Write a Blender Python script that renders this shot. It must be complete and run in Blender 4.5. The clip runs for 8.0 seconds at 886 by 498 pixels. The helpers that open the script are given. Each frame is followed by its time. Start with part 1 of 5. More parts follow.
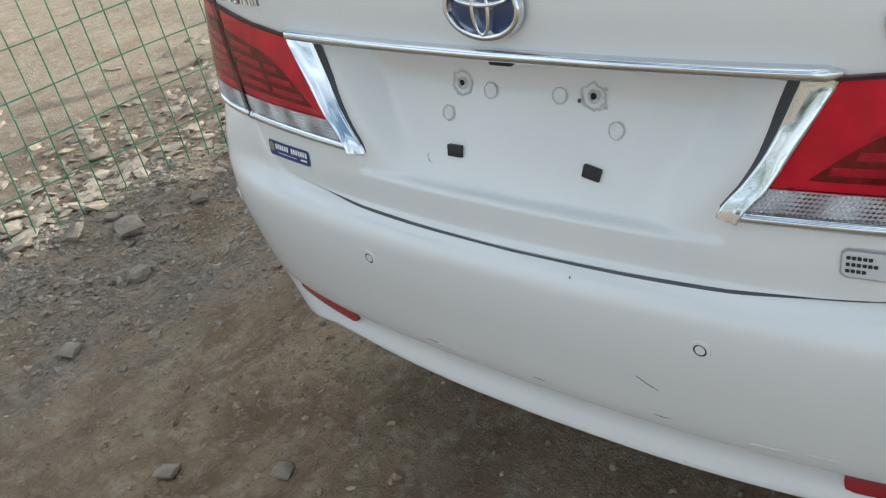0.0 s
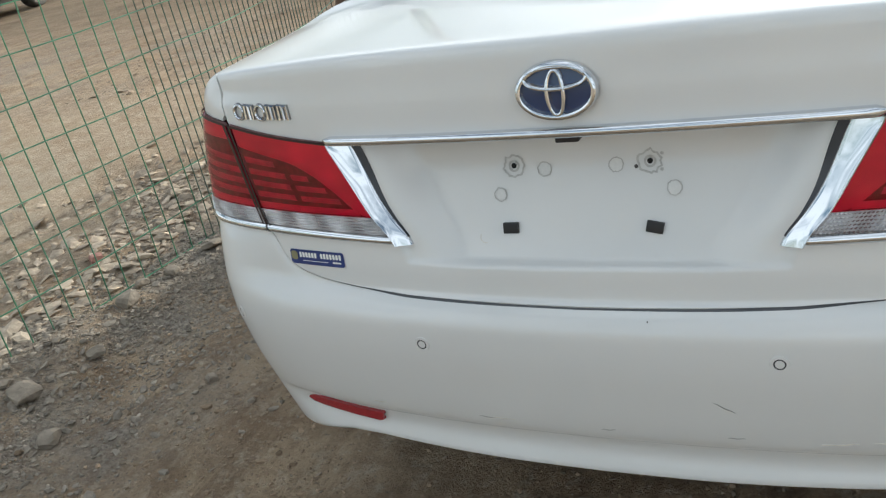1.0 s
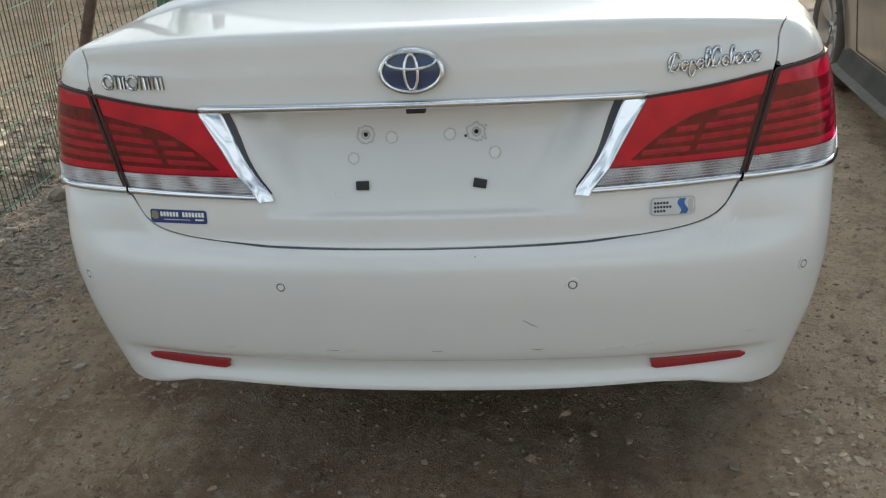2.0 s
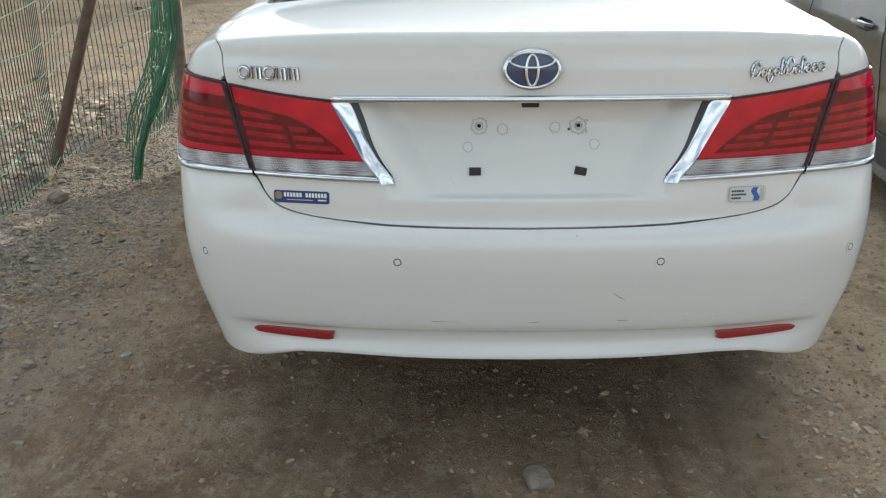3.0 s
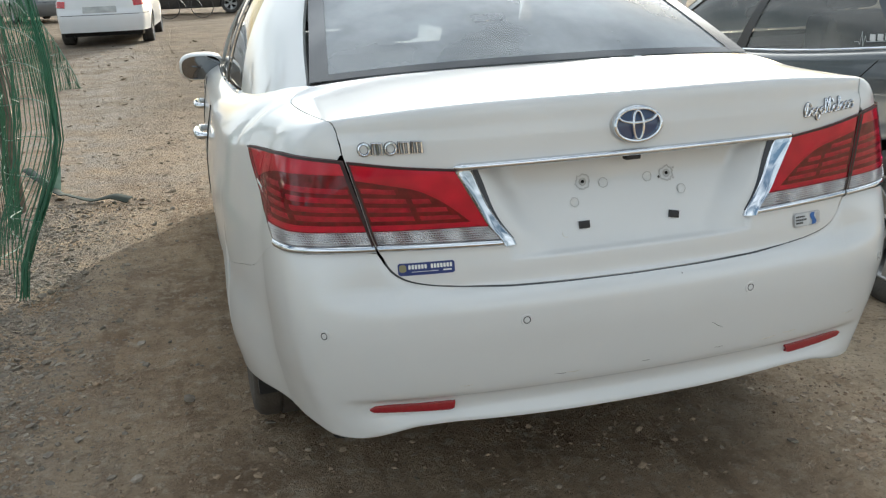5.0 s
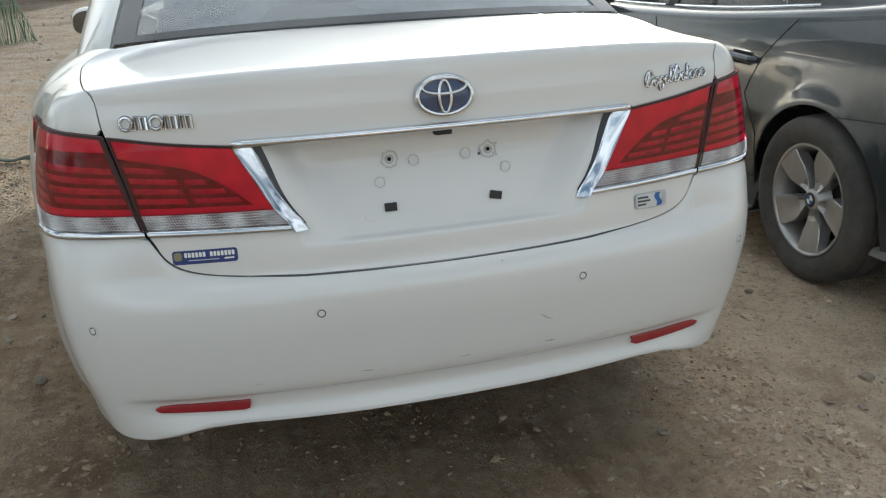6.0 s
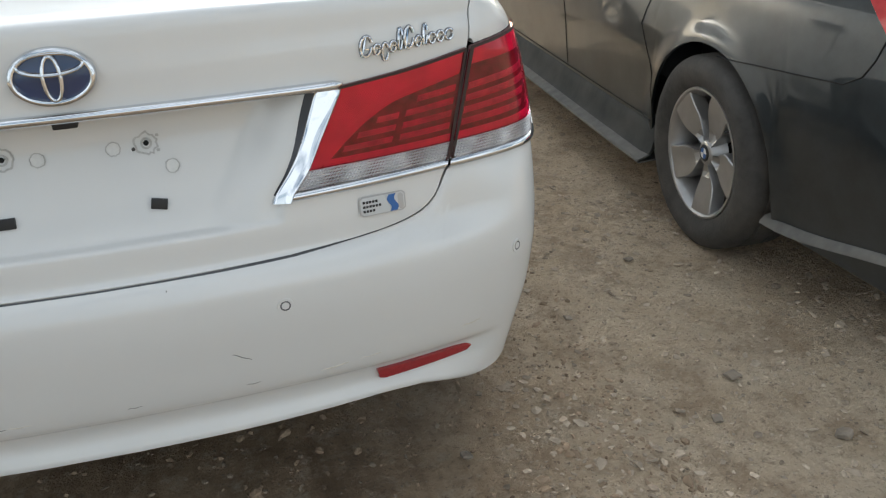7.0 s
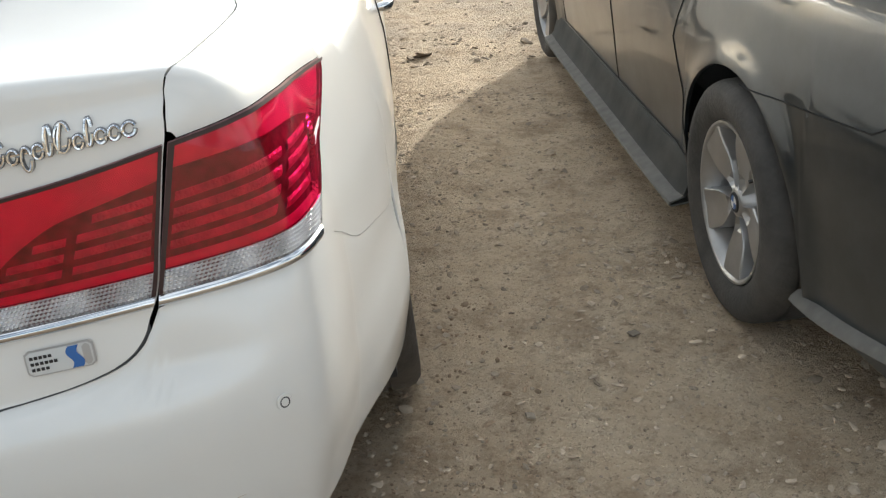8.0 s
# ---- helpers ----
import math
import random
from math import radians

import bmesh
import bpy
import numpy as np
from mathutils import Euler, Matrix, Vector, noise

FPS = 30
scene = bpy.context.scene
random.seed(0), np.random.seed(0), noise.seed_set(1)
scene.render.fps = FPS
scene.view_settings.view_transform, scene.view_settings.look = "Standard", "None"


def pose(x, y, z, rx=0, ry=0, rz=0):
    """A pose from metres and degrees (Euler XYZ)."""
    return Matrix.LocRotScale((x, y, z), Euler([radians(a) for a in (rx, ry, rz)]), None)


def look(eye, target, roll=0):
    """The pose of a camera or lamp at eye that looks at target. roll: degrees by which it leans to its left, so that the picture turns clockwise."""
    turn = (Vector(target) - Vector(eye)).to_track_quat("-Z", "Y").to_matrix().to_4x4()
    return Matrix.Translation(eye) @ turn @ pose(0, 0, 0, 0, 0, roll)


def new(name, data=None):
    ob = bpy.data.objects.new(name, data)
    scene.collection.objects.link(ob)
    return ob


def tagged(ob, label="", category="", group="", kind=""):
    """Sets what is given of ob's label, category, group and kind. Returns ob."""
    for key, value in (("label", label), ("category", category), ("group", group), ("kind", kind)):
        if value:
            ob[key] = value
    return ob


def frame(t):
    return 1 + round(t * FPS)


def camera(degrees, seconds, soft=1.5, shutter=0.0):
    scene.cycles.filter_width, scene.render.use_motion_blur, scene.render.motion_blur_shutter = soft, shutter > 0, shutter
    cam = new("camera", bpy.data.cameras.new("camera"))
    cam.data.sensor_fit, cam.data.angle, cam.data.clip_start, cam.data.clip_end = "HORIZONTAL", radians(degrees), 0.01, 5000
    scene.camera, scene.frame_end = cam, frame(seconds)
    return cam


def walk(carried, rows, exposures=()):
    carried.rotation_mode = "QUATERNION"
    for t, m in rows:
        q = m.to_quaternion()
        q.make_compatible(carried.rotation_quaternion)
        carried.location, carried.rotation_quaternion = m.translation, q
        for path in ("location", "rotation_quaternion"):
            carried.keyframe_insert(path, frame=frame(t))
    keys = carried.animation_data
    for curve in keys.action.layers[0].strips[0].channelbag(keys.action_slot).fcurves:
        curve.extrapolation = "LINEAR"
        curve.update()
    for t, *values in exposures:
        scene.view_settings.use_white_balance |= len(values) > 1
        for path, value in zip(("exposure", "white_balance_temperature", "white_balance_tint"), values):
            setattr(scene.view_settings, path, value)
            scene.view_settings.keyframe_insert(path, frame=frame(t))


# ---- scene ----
cam = camera(51.8, 8.0, soft=1.25)
PATH = [
    (0, (0.7, -0.782, 1.365), (-0.53, 0.43, 0.356), -12.9),
    (0.5, (0.509, -0.916, 1.372), (-0.57, 0.465, 0.409), -16.8),
    (1, (0.415, -1.112, 1.398), (-0.46, 0.489, 0.581), -12.3),
    (1.5, (0.291, -1.362, 1.41), (-0.183, 0.39, 0.571), -7.6),
    (1.7, (0.264, -1.437, 1.402), (-0.102, 0.35, 0.583), -5.9),
    (2.8, (0.018, -1.734, 1.405), (-0.036, 0.105, 0.621), -1.0),
    (3, (-0.151, -1.781, 1.402), (-0.184, 0.073, 0.651), -0.6),
    (3.5, (-0.4, -1.804, 1.421), (-0.197, 0.101, 0.845), 1.7),
    (4, (-0.667, -1.715, 1.425), (-0.336, 0.172, 0.852), -2.5),
    (4.2, (-0.748, -1.703, 1.423), (-0.342, 0.165, 0.835), -1.8),
    (5.3, (-0.969, -1.741, 1.377), (-0.454, 0.099, 0.786), -2.5),
    (5.5, (-0.862, -1.724, 1.371), (-0.353, 0.118, 0.78), -2.4),
    (6, (-0.486, -1.644, 1.375), (0.014, 0.167, 0.688), -2.1),
    (6.5, (-0.156, -1.505, 1.359), (0.323, 0.253, 0.535), -2.1),
    (7, (0.196, -1.315, 1.377), (0.66, 0.42, 0.497), -2.3),
    (7.5, (0.619, -1.189, 1.378), (0.893, 0.59, 0.507), -5.3),
    (8, (0.901, -0.922, 1.341), (0.991, 0.869, 0.455), -7.0),
]
walk(cam, [(t, look(eye, target, roll)) for t, eye, target, roll in PATH], exposures=[(0.0, 0.12, 5780, 3), (1.0, 0.0, 6000, 3), (1.6, -0.17, 6020, 3), (2.8, 0.05, 6050, 3), (3.5, 0.24, 5960, 4), (4.0, 0.10, 5980, 3), (5.5, 0.0, 6020, 3), (6.5, -0.10, 6100, 4), (7.0, 0.08, 6130, 5), (8.0, 0.18, 6230, 5)])

# ---- light ----
SUN = Vector((0.442, 0.843, 0.307)).normalized()
world = bpy.data.worlds.new("world")
scene.world = world
world.use_nodes = True
wn, wl = world.node_tree.nodes, world.node_tree.links
wn.clear()
sky = wn.new("ShaderNodeTexSky")
sky.sky_type = "NISHITA"
sky.sun_disc = False
sky.sun_elevation = math.asin(SUN.z)
sky.sun_rotation = math.atan2(SUN.x, SUN.y)
sky.dust_density = 3.0
sky.air_density = 1.2
wtc = wn.new("ShaderNodeTexCoord")
wmap = wn.new("ShaderNodeMapping")
wmap.inputs["Scale"].default_value = (1.0, 1.0, 2.2)
cloud = wn.new("ShaderNodeTexNoise")
cloud.inputs["Scale"].default_value = 2.6
cloud.inputs["Detail"].default_value = 7
cloud.inputs["Roughness"].default_value = 0.58
cramp = wn.new("ShaderNodeValToRGB")
cramp.color_ramp.elements[0].position, cramp.color_ramp.elements[1].position = 0.38, 0.60
cmix = wn.new("ShaderNodeMix")
cmix.data_type = "RGBA"
cramp.color_ramp.elements[1].color = (0.8, 0.8, 0.8, 1)
cmix.inputs["B"].default_value = (14.5, 14.5, 14.8, 1)
wbg = wn.new("ShaderNodeBackground")
wbg.inputs["Strength"].default_value = 0.106
wout = wn.new("ShaderNodeOutputWorld")
wl.new(wtc.outputs["Generated"], wmap.inputs["Vector"])
wl.new(wmap.outputs["Vector"], cloud.inputs["Vector"])
wl.new(cloud.outputs["Fac"], cramp.inputs["Fac"])
wl.new(cramp.outputs["Color"], cmix.inputs["Factor"])
wl.new(sky.outputs["Color"], cmix.inputs["A"])
glow = wn.new("ShaderNodeVectorMath")
glow.operation = "DOT_PRODUCT"
glow.inputs[1].default_value = SUN
gpow = wn.new("ShaderNodeMath")
gpow.operation = "POWER"
gpow.use_clamp = True
gpow.inputs[1].default_value = 9.0
gmul = wn.new("ShaderNodeMath")
gmul.operation = "MULTIPLY_ADD"
gmul.inputs[1].default_value, gmul.inputs[2].default_value = 2.6, 1.0
gclamp = wn.new("ShaderNodeMath")
gclamp.operation = "MAXIMUM"
gclamp.inputs[1].default_value = 0.0
gout = wn.new("ShaderNodeVectorMath")
gout.operation = "SCALE"
wl.new(wtc.outputs["Generated"], glow.inputs[0])
wl.new(glow.outputs["Value"], gclamp.inputs[0])
wl.new(gclamp.outputs[0], gpow.inputs[0])
wl.new(gpow.outputs[0], gmul.inputs[0])
wl.new(cmix.outputs["Result"], gout.inputs[0])
wl.new(gmul.outputs[0], gout.inputs["Scale"])
wl.new(gout.outputs["Vector"], wbg.inputs["Color"])
wl.new(wbg.outputs["Background"], wout.inputs["Surface"])
sun = new("sun", bpy.data.lights.new("sun", "SUN"))
sun.data.energy, sun.data.angle, sun.data.color = 4.2, radians(0.6), (1.0, 0.95, 0.88)
sun.matrix_world = look((0, 0, 20), Vector((0, 0, 20)) - SUN)


# ---- materials ----
def principled(name, color, rough=0.5, metal=0.0, coat=0.0, noise_amount=0.0, noise_scale=8.0, bump=0.0, bump_scale=60.0,
               dust=0.0, dust_color=(0.30, 0.25, 0.19), random_value=0.0, spec=0.5):
    m = bpy.data.materials.new(name)
    m.use_nodes = True
    n, l = m.node_tree.nodes, m.node_tree.links
    b = n["Principled BSDF"]
    b.inputs["Base Color"].default_value = (*color, 1)
    b.inputs["Roughness"].default_value = rough
    b.inputs["Metallic"].default_value = metal
    b.inputs["Coat Weight"].default_value = coat
    b.inputs["Coat Roughness"].default_value = 0.04
    b.inputs["Specular IOR Level"].default_value = spec
    out = None
    geo = n.new("ShaderNodeNewGeometry")
    if noise_amount or random_value:
        rgb = n.new("ShaderNodeRGB")
        rgb.outputs[0].default_value = (*color, 1)
        hsv = n.new("ShaderNodeHueSaturation")
        l.new(rgb.outputs[0], hsv.inputs["Color"])
        tex = n.new("ShaderNodeTexNoise")
        tex.inputs["Scale"].default_value, tex.inputs["Detail"].default_value = noise_scale, 6
        l.new(geo.outputs["Position"], tex.inputs["Vector"])
        mr = n.new("ShaderNodeMapRange")
        mr.inputs["From Min"].default_value, mr.inputs["From Max"].default_value = 0.3, 0.7
        mr.inputs["To Min"].default_value, mr.inputs["To Max"].default_value = 1 - noise_amount, 1 + noise_amount
        l.new(tex.outputs["Fac"], mr.inputs["Value"])
        value = mr.outputs["Result"]
        if random_value:
            ri = n.new("ShaderNodeMapRange")
            ri.inputs["To Min"].default_value, ri.inputs["To Max"].default_value = 1 - random_value, 1 + random_value
            l.new(geo.outputs["Random Per Island"], ri.inputs["Value"])
            mul = n.new("ShaderNodeMath")
            mul.operation = "MULTIPLY"
            l.new(value, mul.inputs[0])
            l.new(ri.outputs["Result"], mul.inputs[1])
            value = mul.outputs[0]
        l.new(value, hsv.inputs["Value"])
        out = hsv.outputs["Color"]
    if dust:
        t2 = n.new("ShaderNodeTexNoise")
        t2.inputs["Scale"].default_value, t2.inputs["Detail"].default_value, t2.inputs["Roughness"].default_value = 3.5, 9, 0.65
        l.new(geo.outputs["Position"], t2.inputs["Vector"])
        r2 = n.new("ShaderNodeMapRange")
        r2.inputs["From Min"].default_value, r2.inputs["From Max"].default_value = 0.35, 0.75
        r2.inputs["To Max"].default_value = dust
        l.new(t2.outputs["Fac"], r2.inputs["Value"])
        mx = n.new("ShaderNodeMix")
        mx.data_type = "RGBA"
        l.new(r2.outputs["Result"], mx.inputs["Factor"])
        if out:
            l.new(out, mx.inputs["A"])
        else:
            mx.inputs["A"].default_value = (*color, 1)
        mx.inputs["B"].default_value = (*dust_color, 1)
        out = mx.outputs["Result"]
        cr = n.new("ShaderNodeMapRange")
        cr.inputs["To Min"].default_value, cr.inputs["To Max"].default_value = coat, coat * 0.35
        l.new(r2.outputs["Result"], cr.inputs["Value"])
        l.new(cr.outputs["Result"], b.inputs["Coat Weight"])
    if out:
        l.new(out, b.inputs["Base Color"])
    if bump:
        t3 = n.new("ShaderNodeTexNoise")
        t3.inputs["Scale"].default_value, t3.inputs["Detail"].default_value = bump_scale, 5
        l.new(geo.outputs["Position"], t3.inputs["Vector"])
        bp = n.new("ShaderNodeBump")
        bp.inputs["Strength"].default_value, bp.inputs["Distance"].default_value = bump, 0.01
        l.new(t3.outputs["Fac"], bp.inputs["Height"])
        l.new(bp.outputs["Normal"], b.inputs["Normal"])
    return m


def tinted(name, color, gloss_rough=0.03, ior=1.5, haze=0.0, haze_color=(0.6, 0.58, 0.54)):
    """A thin tinted pane: what lies behind it shows through the tint, and it reflects like glass. haze: dust on it,
    with painted sky glare on rear windows.
    """
    m = bpy.data.materials.new(name)
    m.use_nodes = True
    n, l = m.node_tree.nodes, m.node_tree.links
    n.clear()
    tr = n.new("ShaderNodeBsdfTransparent")
    tr.inputs["Color"].default_value = (*color, 1)
    gl = n.new("ShaderNodeBsdfGlossy")
    gl.inputs["Roughness"].default_value = gloss_rough
    fr = n.new("ShaderNodeFresnel")
    fr.inputs["IOR"].default_value = ior
    mx = n.new("ShaderNodeMixShader")
    o = n.new("ShaderNodeOutputMaterial")
    l.new(fr.outputs["Fac"], mx.inputs["Fac"])
    l.new(tr.outputs[0], mx.inputs[1])
    l.new(gl.outputs[0], mx.inputs[2])
    last = mx.outputs[0]
    if haze:
        geo = n.new("ShaderNodeNewGeometry")
        tex = n.new("ShaderNodeTexNoise")
        tex.inputs["Scale"].default_value, tex.inputs["Detail"].default_value = 4.0, 8
        l.new(geo.outputs["Position"], tex.inputs["Vector"])
        mr = n.new("ShaderNodeMapRange")
        mr.inputs["From Min"].default_value, mr.inputs["From Max"].default_value = 0.3, 0.7
        mr.inputs["To Min"].default_value, mr.inputs["To Max"].default_value = haze * 0.5, haze * 1.5
        l.new(tex.outputs["Fac"], mr.inputs["Value"])
        df = n.new("ShaderNodeBsdfDiffuse")
        df.inputs["Color"].default_value = (*haze_color, 1)
        mh = n.new("ShaderNodeMixShader")
        l.new(mr.outputs["Result"], mh.inputs["Fac"])
        l.new(last, mh.inputs[1])
        l.new(df.outputs[0], mh.inputs[2])
        last = mh.outputs[0]
    l.new(last, o.inputs["Surface"])
    return m


def ground_material():
    m = bpy.data.materials.new("dry_dirt")
    m.use_nodes = True
    n, l = m.node_tree.nodes, m.node_tree.links
    b = n["Principled BSDF"]
    b.inputs["Roughness"].default_value = 0.95
    b.inputs["Specular IOR Level"].default_value = 0.15
    geo = n.new("ShaderNodeNewGeometry")

    def tex(scale, detail=6, rough=0.6):
        t = n.new("ShaderNodeTexNoise")
        t.inputs["Scale"].default_value, t.inputs["Detail"].default_value, t.inputs["Roughness"].default_value = scale, detail, rough
        l.new(geo.outputs["Position"], t.inputs["Vector"])
        return t.outputs["Fac"]

    def span(value, lo, hi, a=0.0, z=1.0):
        r = n.new("ShaderNodeMapRange")
        r.inputs["From Min"].default_value, r.inputs["From Max"].default_value = lo, hi
        r.inputs["To Min"].default_value, r.inputs["To Max"].default_value = a, z
        l.new(value, r.inputs["Value"])
        return r.outputs["Result"]

    def mix(fac, a, c):
        x = n.new("ShaderNodeMix")
        x.data_type = "RGBA"
        l.new(fac, x.inputs["Factor"])
        for key, v in (("A", a), ("B", c)):
            if isinstance(v, tuple):
                x.inputs[key].default_value = (*v, 1)
            else:
                l.new(v, x.inputs[key])
        return x.outputs["Result"]

    dirt = mix(span(tex(0.9), 0.35, 0.65), (0.395, 0.28, 0.178), (0.475, 0.358, 0.238))
    dirt = mix(span(tex(2.6, 8), 0.48, 0.62), dirt, (0.26, 0.178, 0.112))
    dirt = mix(span(tex(6.5, 9, 0.75), 0.52, 0.62, 0.0, 0.62), dirt, (0.19, 0.128, 0.080))
    rut = n.new("ShaderNodeMapping")
    rut.inputs["Scale"].default_value = (4.5, 0.8, 1.0)
    rut.inputs["Rotation"].default_value = (0, 0, 0.5)
    l.new(geo.outputs["Position"], rut.inputs["Vector"])
    rt = n.new("ShaderNodeTexNoise")
    rt.inputs["Scale"].default_value, rt.inputs["Detail"].default_value, rt.inputs["Roughness"].default_value = 1.6, 8, 0.65
    l.new(rut.outputs["Vector"], rt.inputs["Vector"])
    dirt = mix(span(rt.outputs["Fac"], 0.52, 0.61, 0.0, 0.66), dirt, (0.20, 0.135, 0.085))
    sep = n.new("ShaderNodeSeparateXYZ")
    l.new(geo.outputs["Position"], sep.inputs[0])

    def offset(value, other, amount):
        a = n.new("ShaderNodeMath")
        a.operation = "MULTIPLY_ADD"
        l.new(other, a.inputs[0])
        a.inputs[1].default_value = amount
        l.new(value, a.inputs[2])
        return a.outputs[0]

    # pale sand beyond the fence, yellower and lightened earth between the cars
    wide = tex(0.7, 5)
    sand = n.new("ShaderNodeMath")
    sand.operation = "MULTIPLY"
    l.new(span(offset(sep.outputs["X"], wide, 1.6), -1.9, -2.9), sand.inputs[0])
    l.new(span(sep.outputs["Y"], 5.5, 2.5), sand.inputs[1])
    dirt = mix(sand.outputs[0], dirt, mix(span(tex(6.0, 8, 0.7), 0.35, 0.65), (0.36, 0.29, 0.21), (0.435, 0.362, 0.272)))
    # lightness between the cars stands in for bounced light, put into the earth colour
    dirt = mix(span(offset(sep.outputs["X"], wide, 1.2), 0.85, 1.7, 0.0, 0.9), dirt, mix(span(tex(7.0, 8, 0.7), 0.35, 0.65), (0.56, 0.44, 0.305), (0.70, 0.58, 0.43)))
    dirt = mix(span(tex(4.2, 9, 0.75), 0.50, 0.60, 0.0, 0.60), dirt, (0.30, 0.215, 0.140))
    dirt = mix(span(tex(27.0, 6, 0.7), 0.54, 0.66, 0.0, 0.55), dirt, (0.25, 0.180, 0.118))
    dirt = mix(span(tex(11.0, 9, 0.75), 0.55, 0.66, 0.0, 0.55), dirt, (0.62, 0.51, 0.385))
    dirt = mix(span(tex(19.0, 8, 0.7), 0.52, 0.7), dirt, (0.50, 0.41, 0.30))
    dirt = mix(span(tex(70.0, 4, 0.7), 0.56, 0.72), dirt, (0.20, 0.15, 0.11))
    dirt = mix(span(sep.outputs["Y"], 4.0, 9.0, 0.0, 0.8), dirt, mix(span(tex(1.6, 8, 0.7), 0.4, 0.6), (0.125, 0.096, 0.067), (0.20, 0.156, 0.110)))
    # grey crushed gravel beside the fence
    band = n.new("ShaderNodeMath")
    band.operation = "MULTIPLY"
    l.new(span(sep.outputs["X"], -1.05, -1.75), band.inputs[0])
    l.new(span(sep.outputs["X"], -3.4, -2.3), band.inputs[1])
    wob = n.new("ShaderNodeMath")
    wob.operation = "MULTIPLY"
    l.new(band.outputs[0], wob.inputs[0])
    l.new(span(tex(2.2, 7, 0.7), 0.38, 0.6), wob.inputs[1])
    # and a stony stretch across the track beyond the saloon
    cross = n.new("ShaderNodeMath")
    cross.operation = "MULTIPLY"
    l.new(span(sep.outputs["Y"], 3.6, 4.8), cross.inputs[0])
    l.new(span(sep.outputs["Y"], 8.5, 6.0), cross.inputs[1])
    cross2 = n.new("ShaderNodeMath")
    cross2.operation = "MULTIPLY"
    l.new(cross.outputs[0], cross2.inputs[0])
    l.new(span(tex(1.1, 7, 0.7), 0.42, 0.60, 0.0, 0.55), cross2.inputs[1])
    both = n.new("ShaderNodeMath")
    both.operation = "MAXIMUM"
    l.new(wob.outputs[0], both.inputs[0])
    l.new(cross2.outputs[0], both.inputs[1])
    col = mix(both.outputs[0], dirt, mix(span(tex(45.0, 5, 0.8), 0.4, 0.6), (0.19, 0.16, 0.132), (0.37, 0.325, 0.27)))
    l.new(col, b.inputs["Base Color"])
    bp = n.new("ShaderNodeBump")
    bp.inputs["Strength"].default_value, bp.inputs["Distance"].default_value = 1.0, 0.03
    l.new(tex(24.0, 9, 0.72), bp.inputs["Height"])
    bp2 = n.new("ShaderNodeBump")
    bp2.inputs["Strength"].default_value, bp2.inputs["Distance"].default_value = 0.7, 0.008
    l.new(tex(130.0, 4, 0.7), bp2.inputs["Height"])
    l.new(bp.outputs["Normal"], bp2.inputs["Normal"])
    l.new(bp2.outputs["Normal"], b.inputs["Normal"])
    return m


M_DIRT = ground_material()
M_STONE = principled("stone", (0.255, 0.218, 0.175), 0.9, noise_amount=0.25, noise_scale=30, bump=0.6, bump_scale=60, random_value=0.28, spec=0.2)
M_CHIP = principled("stone_chip", (0.40, 0.325, 0.245), 0.9, noise_amount=0.25, noise_scale=30, bump=0.5, bump_scale=60, random_value=0.3, spec=0.2)
M_CRUMB = principled("earth_crumb", (0.30, 0.22, 0.15), 0.95, noise_amount=0.2, noise_scale=30, bump=0.5, bump_scale=80, random_value=0.3, spec=0.1)
M_PEBBLE = principled("dusty_pebble", (0.30, 0.238, 0.175), 0.9, noise_amount=0.25, noise_scale=30, bump=0.5, bump_scale=60, random_value=0.35, spec=0.2)
M_ROCK = principled("rock", (0.25, 0.21, 0.165), 0.9, noise_amount=0.3, noise_scale=18, bump=0.9, bump_scale=35, spec=0.2)
M_BRICKBIT = principled("brick_bit", (0.36, 0.19, 0.15), 0.9, noise_amount=0.25, noise_scale=25, bump=0.5)
M_WHITE = principled("pearl_white_paint", (0.72, 0.72, 0.705), 0.28, coat=0.8, noise_amount=0.012, noise_scale=4, dust=0.10, dust_color=(0.56, 0.52, 0.46))
M_DARK = principled("dark_grey_paint", (0.013, 0.0190, 0.0230), 0.30, metal=0.3, coat=1.0, dust=0.40, dust_color=(0.076, 0.092, 0.105))
M_SKIRT = principled("dusty_skirt_paint", (0.020, 0.023, 0.023), 0.7, dust=0.55, dust_color=(0.125, 0.12, 0.108), spec=0.3)
M_SKIRTLIP = principled("pale_dusty_lip", (0.13, 0.128, 0.120), 0.75, noise_amount=0.25, noise_scale=25, dust=0.5, dust_color=(0.22, 0.205, 0.18), spec=0.25)
M_SILVER = principled("white_paint_far", (0.76, 0.77, 0.78), 0.3, coat=0.6, dust=0.08, dust_color=(0.5, 0.46, 0.4))
M_GREYCAR = principled("grey_paint", (0.20, 0.21, 0.22), 0.35, metal=0.4, coat=0.6, dust=0.2)
M_BLACKCAR = principled("black_paint", (0.015, 0.015, 0.016), 0.3, coat=0.7, dust=0.15)
M_CHROME = principled("chrome", (0.70, 0.72, 0.75), 0.035, metal=1.0, noise_amount=0.04, noise_scale=30)
M_LETTEREDGE = principled("grey_letter_edge", (0.22, 0.22, 0.225), 0.4, metal=0.5)
M_BLACK = principled("black_plastic", (0.018, 0.018, 0.019), 0.5, noise_amount=0.2, noise_scale=30)
M_GAPSHADE = principled("grey_gap_shade", (0.085, 0.088, 0.095), 0.6, noise_amount=0.15, noise_scale=30)
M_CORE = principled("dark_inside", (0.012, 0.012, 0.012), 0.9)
M_RUBBER = principled("tyre_rubber", (0.045, 0.043, 0.040), 0.85, noise_amount=0.25, noise_scale=14, bump=0.3, bump_scale=90, dust=0.35, dust_color=(0.16, 0.14, 0.12))
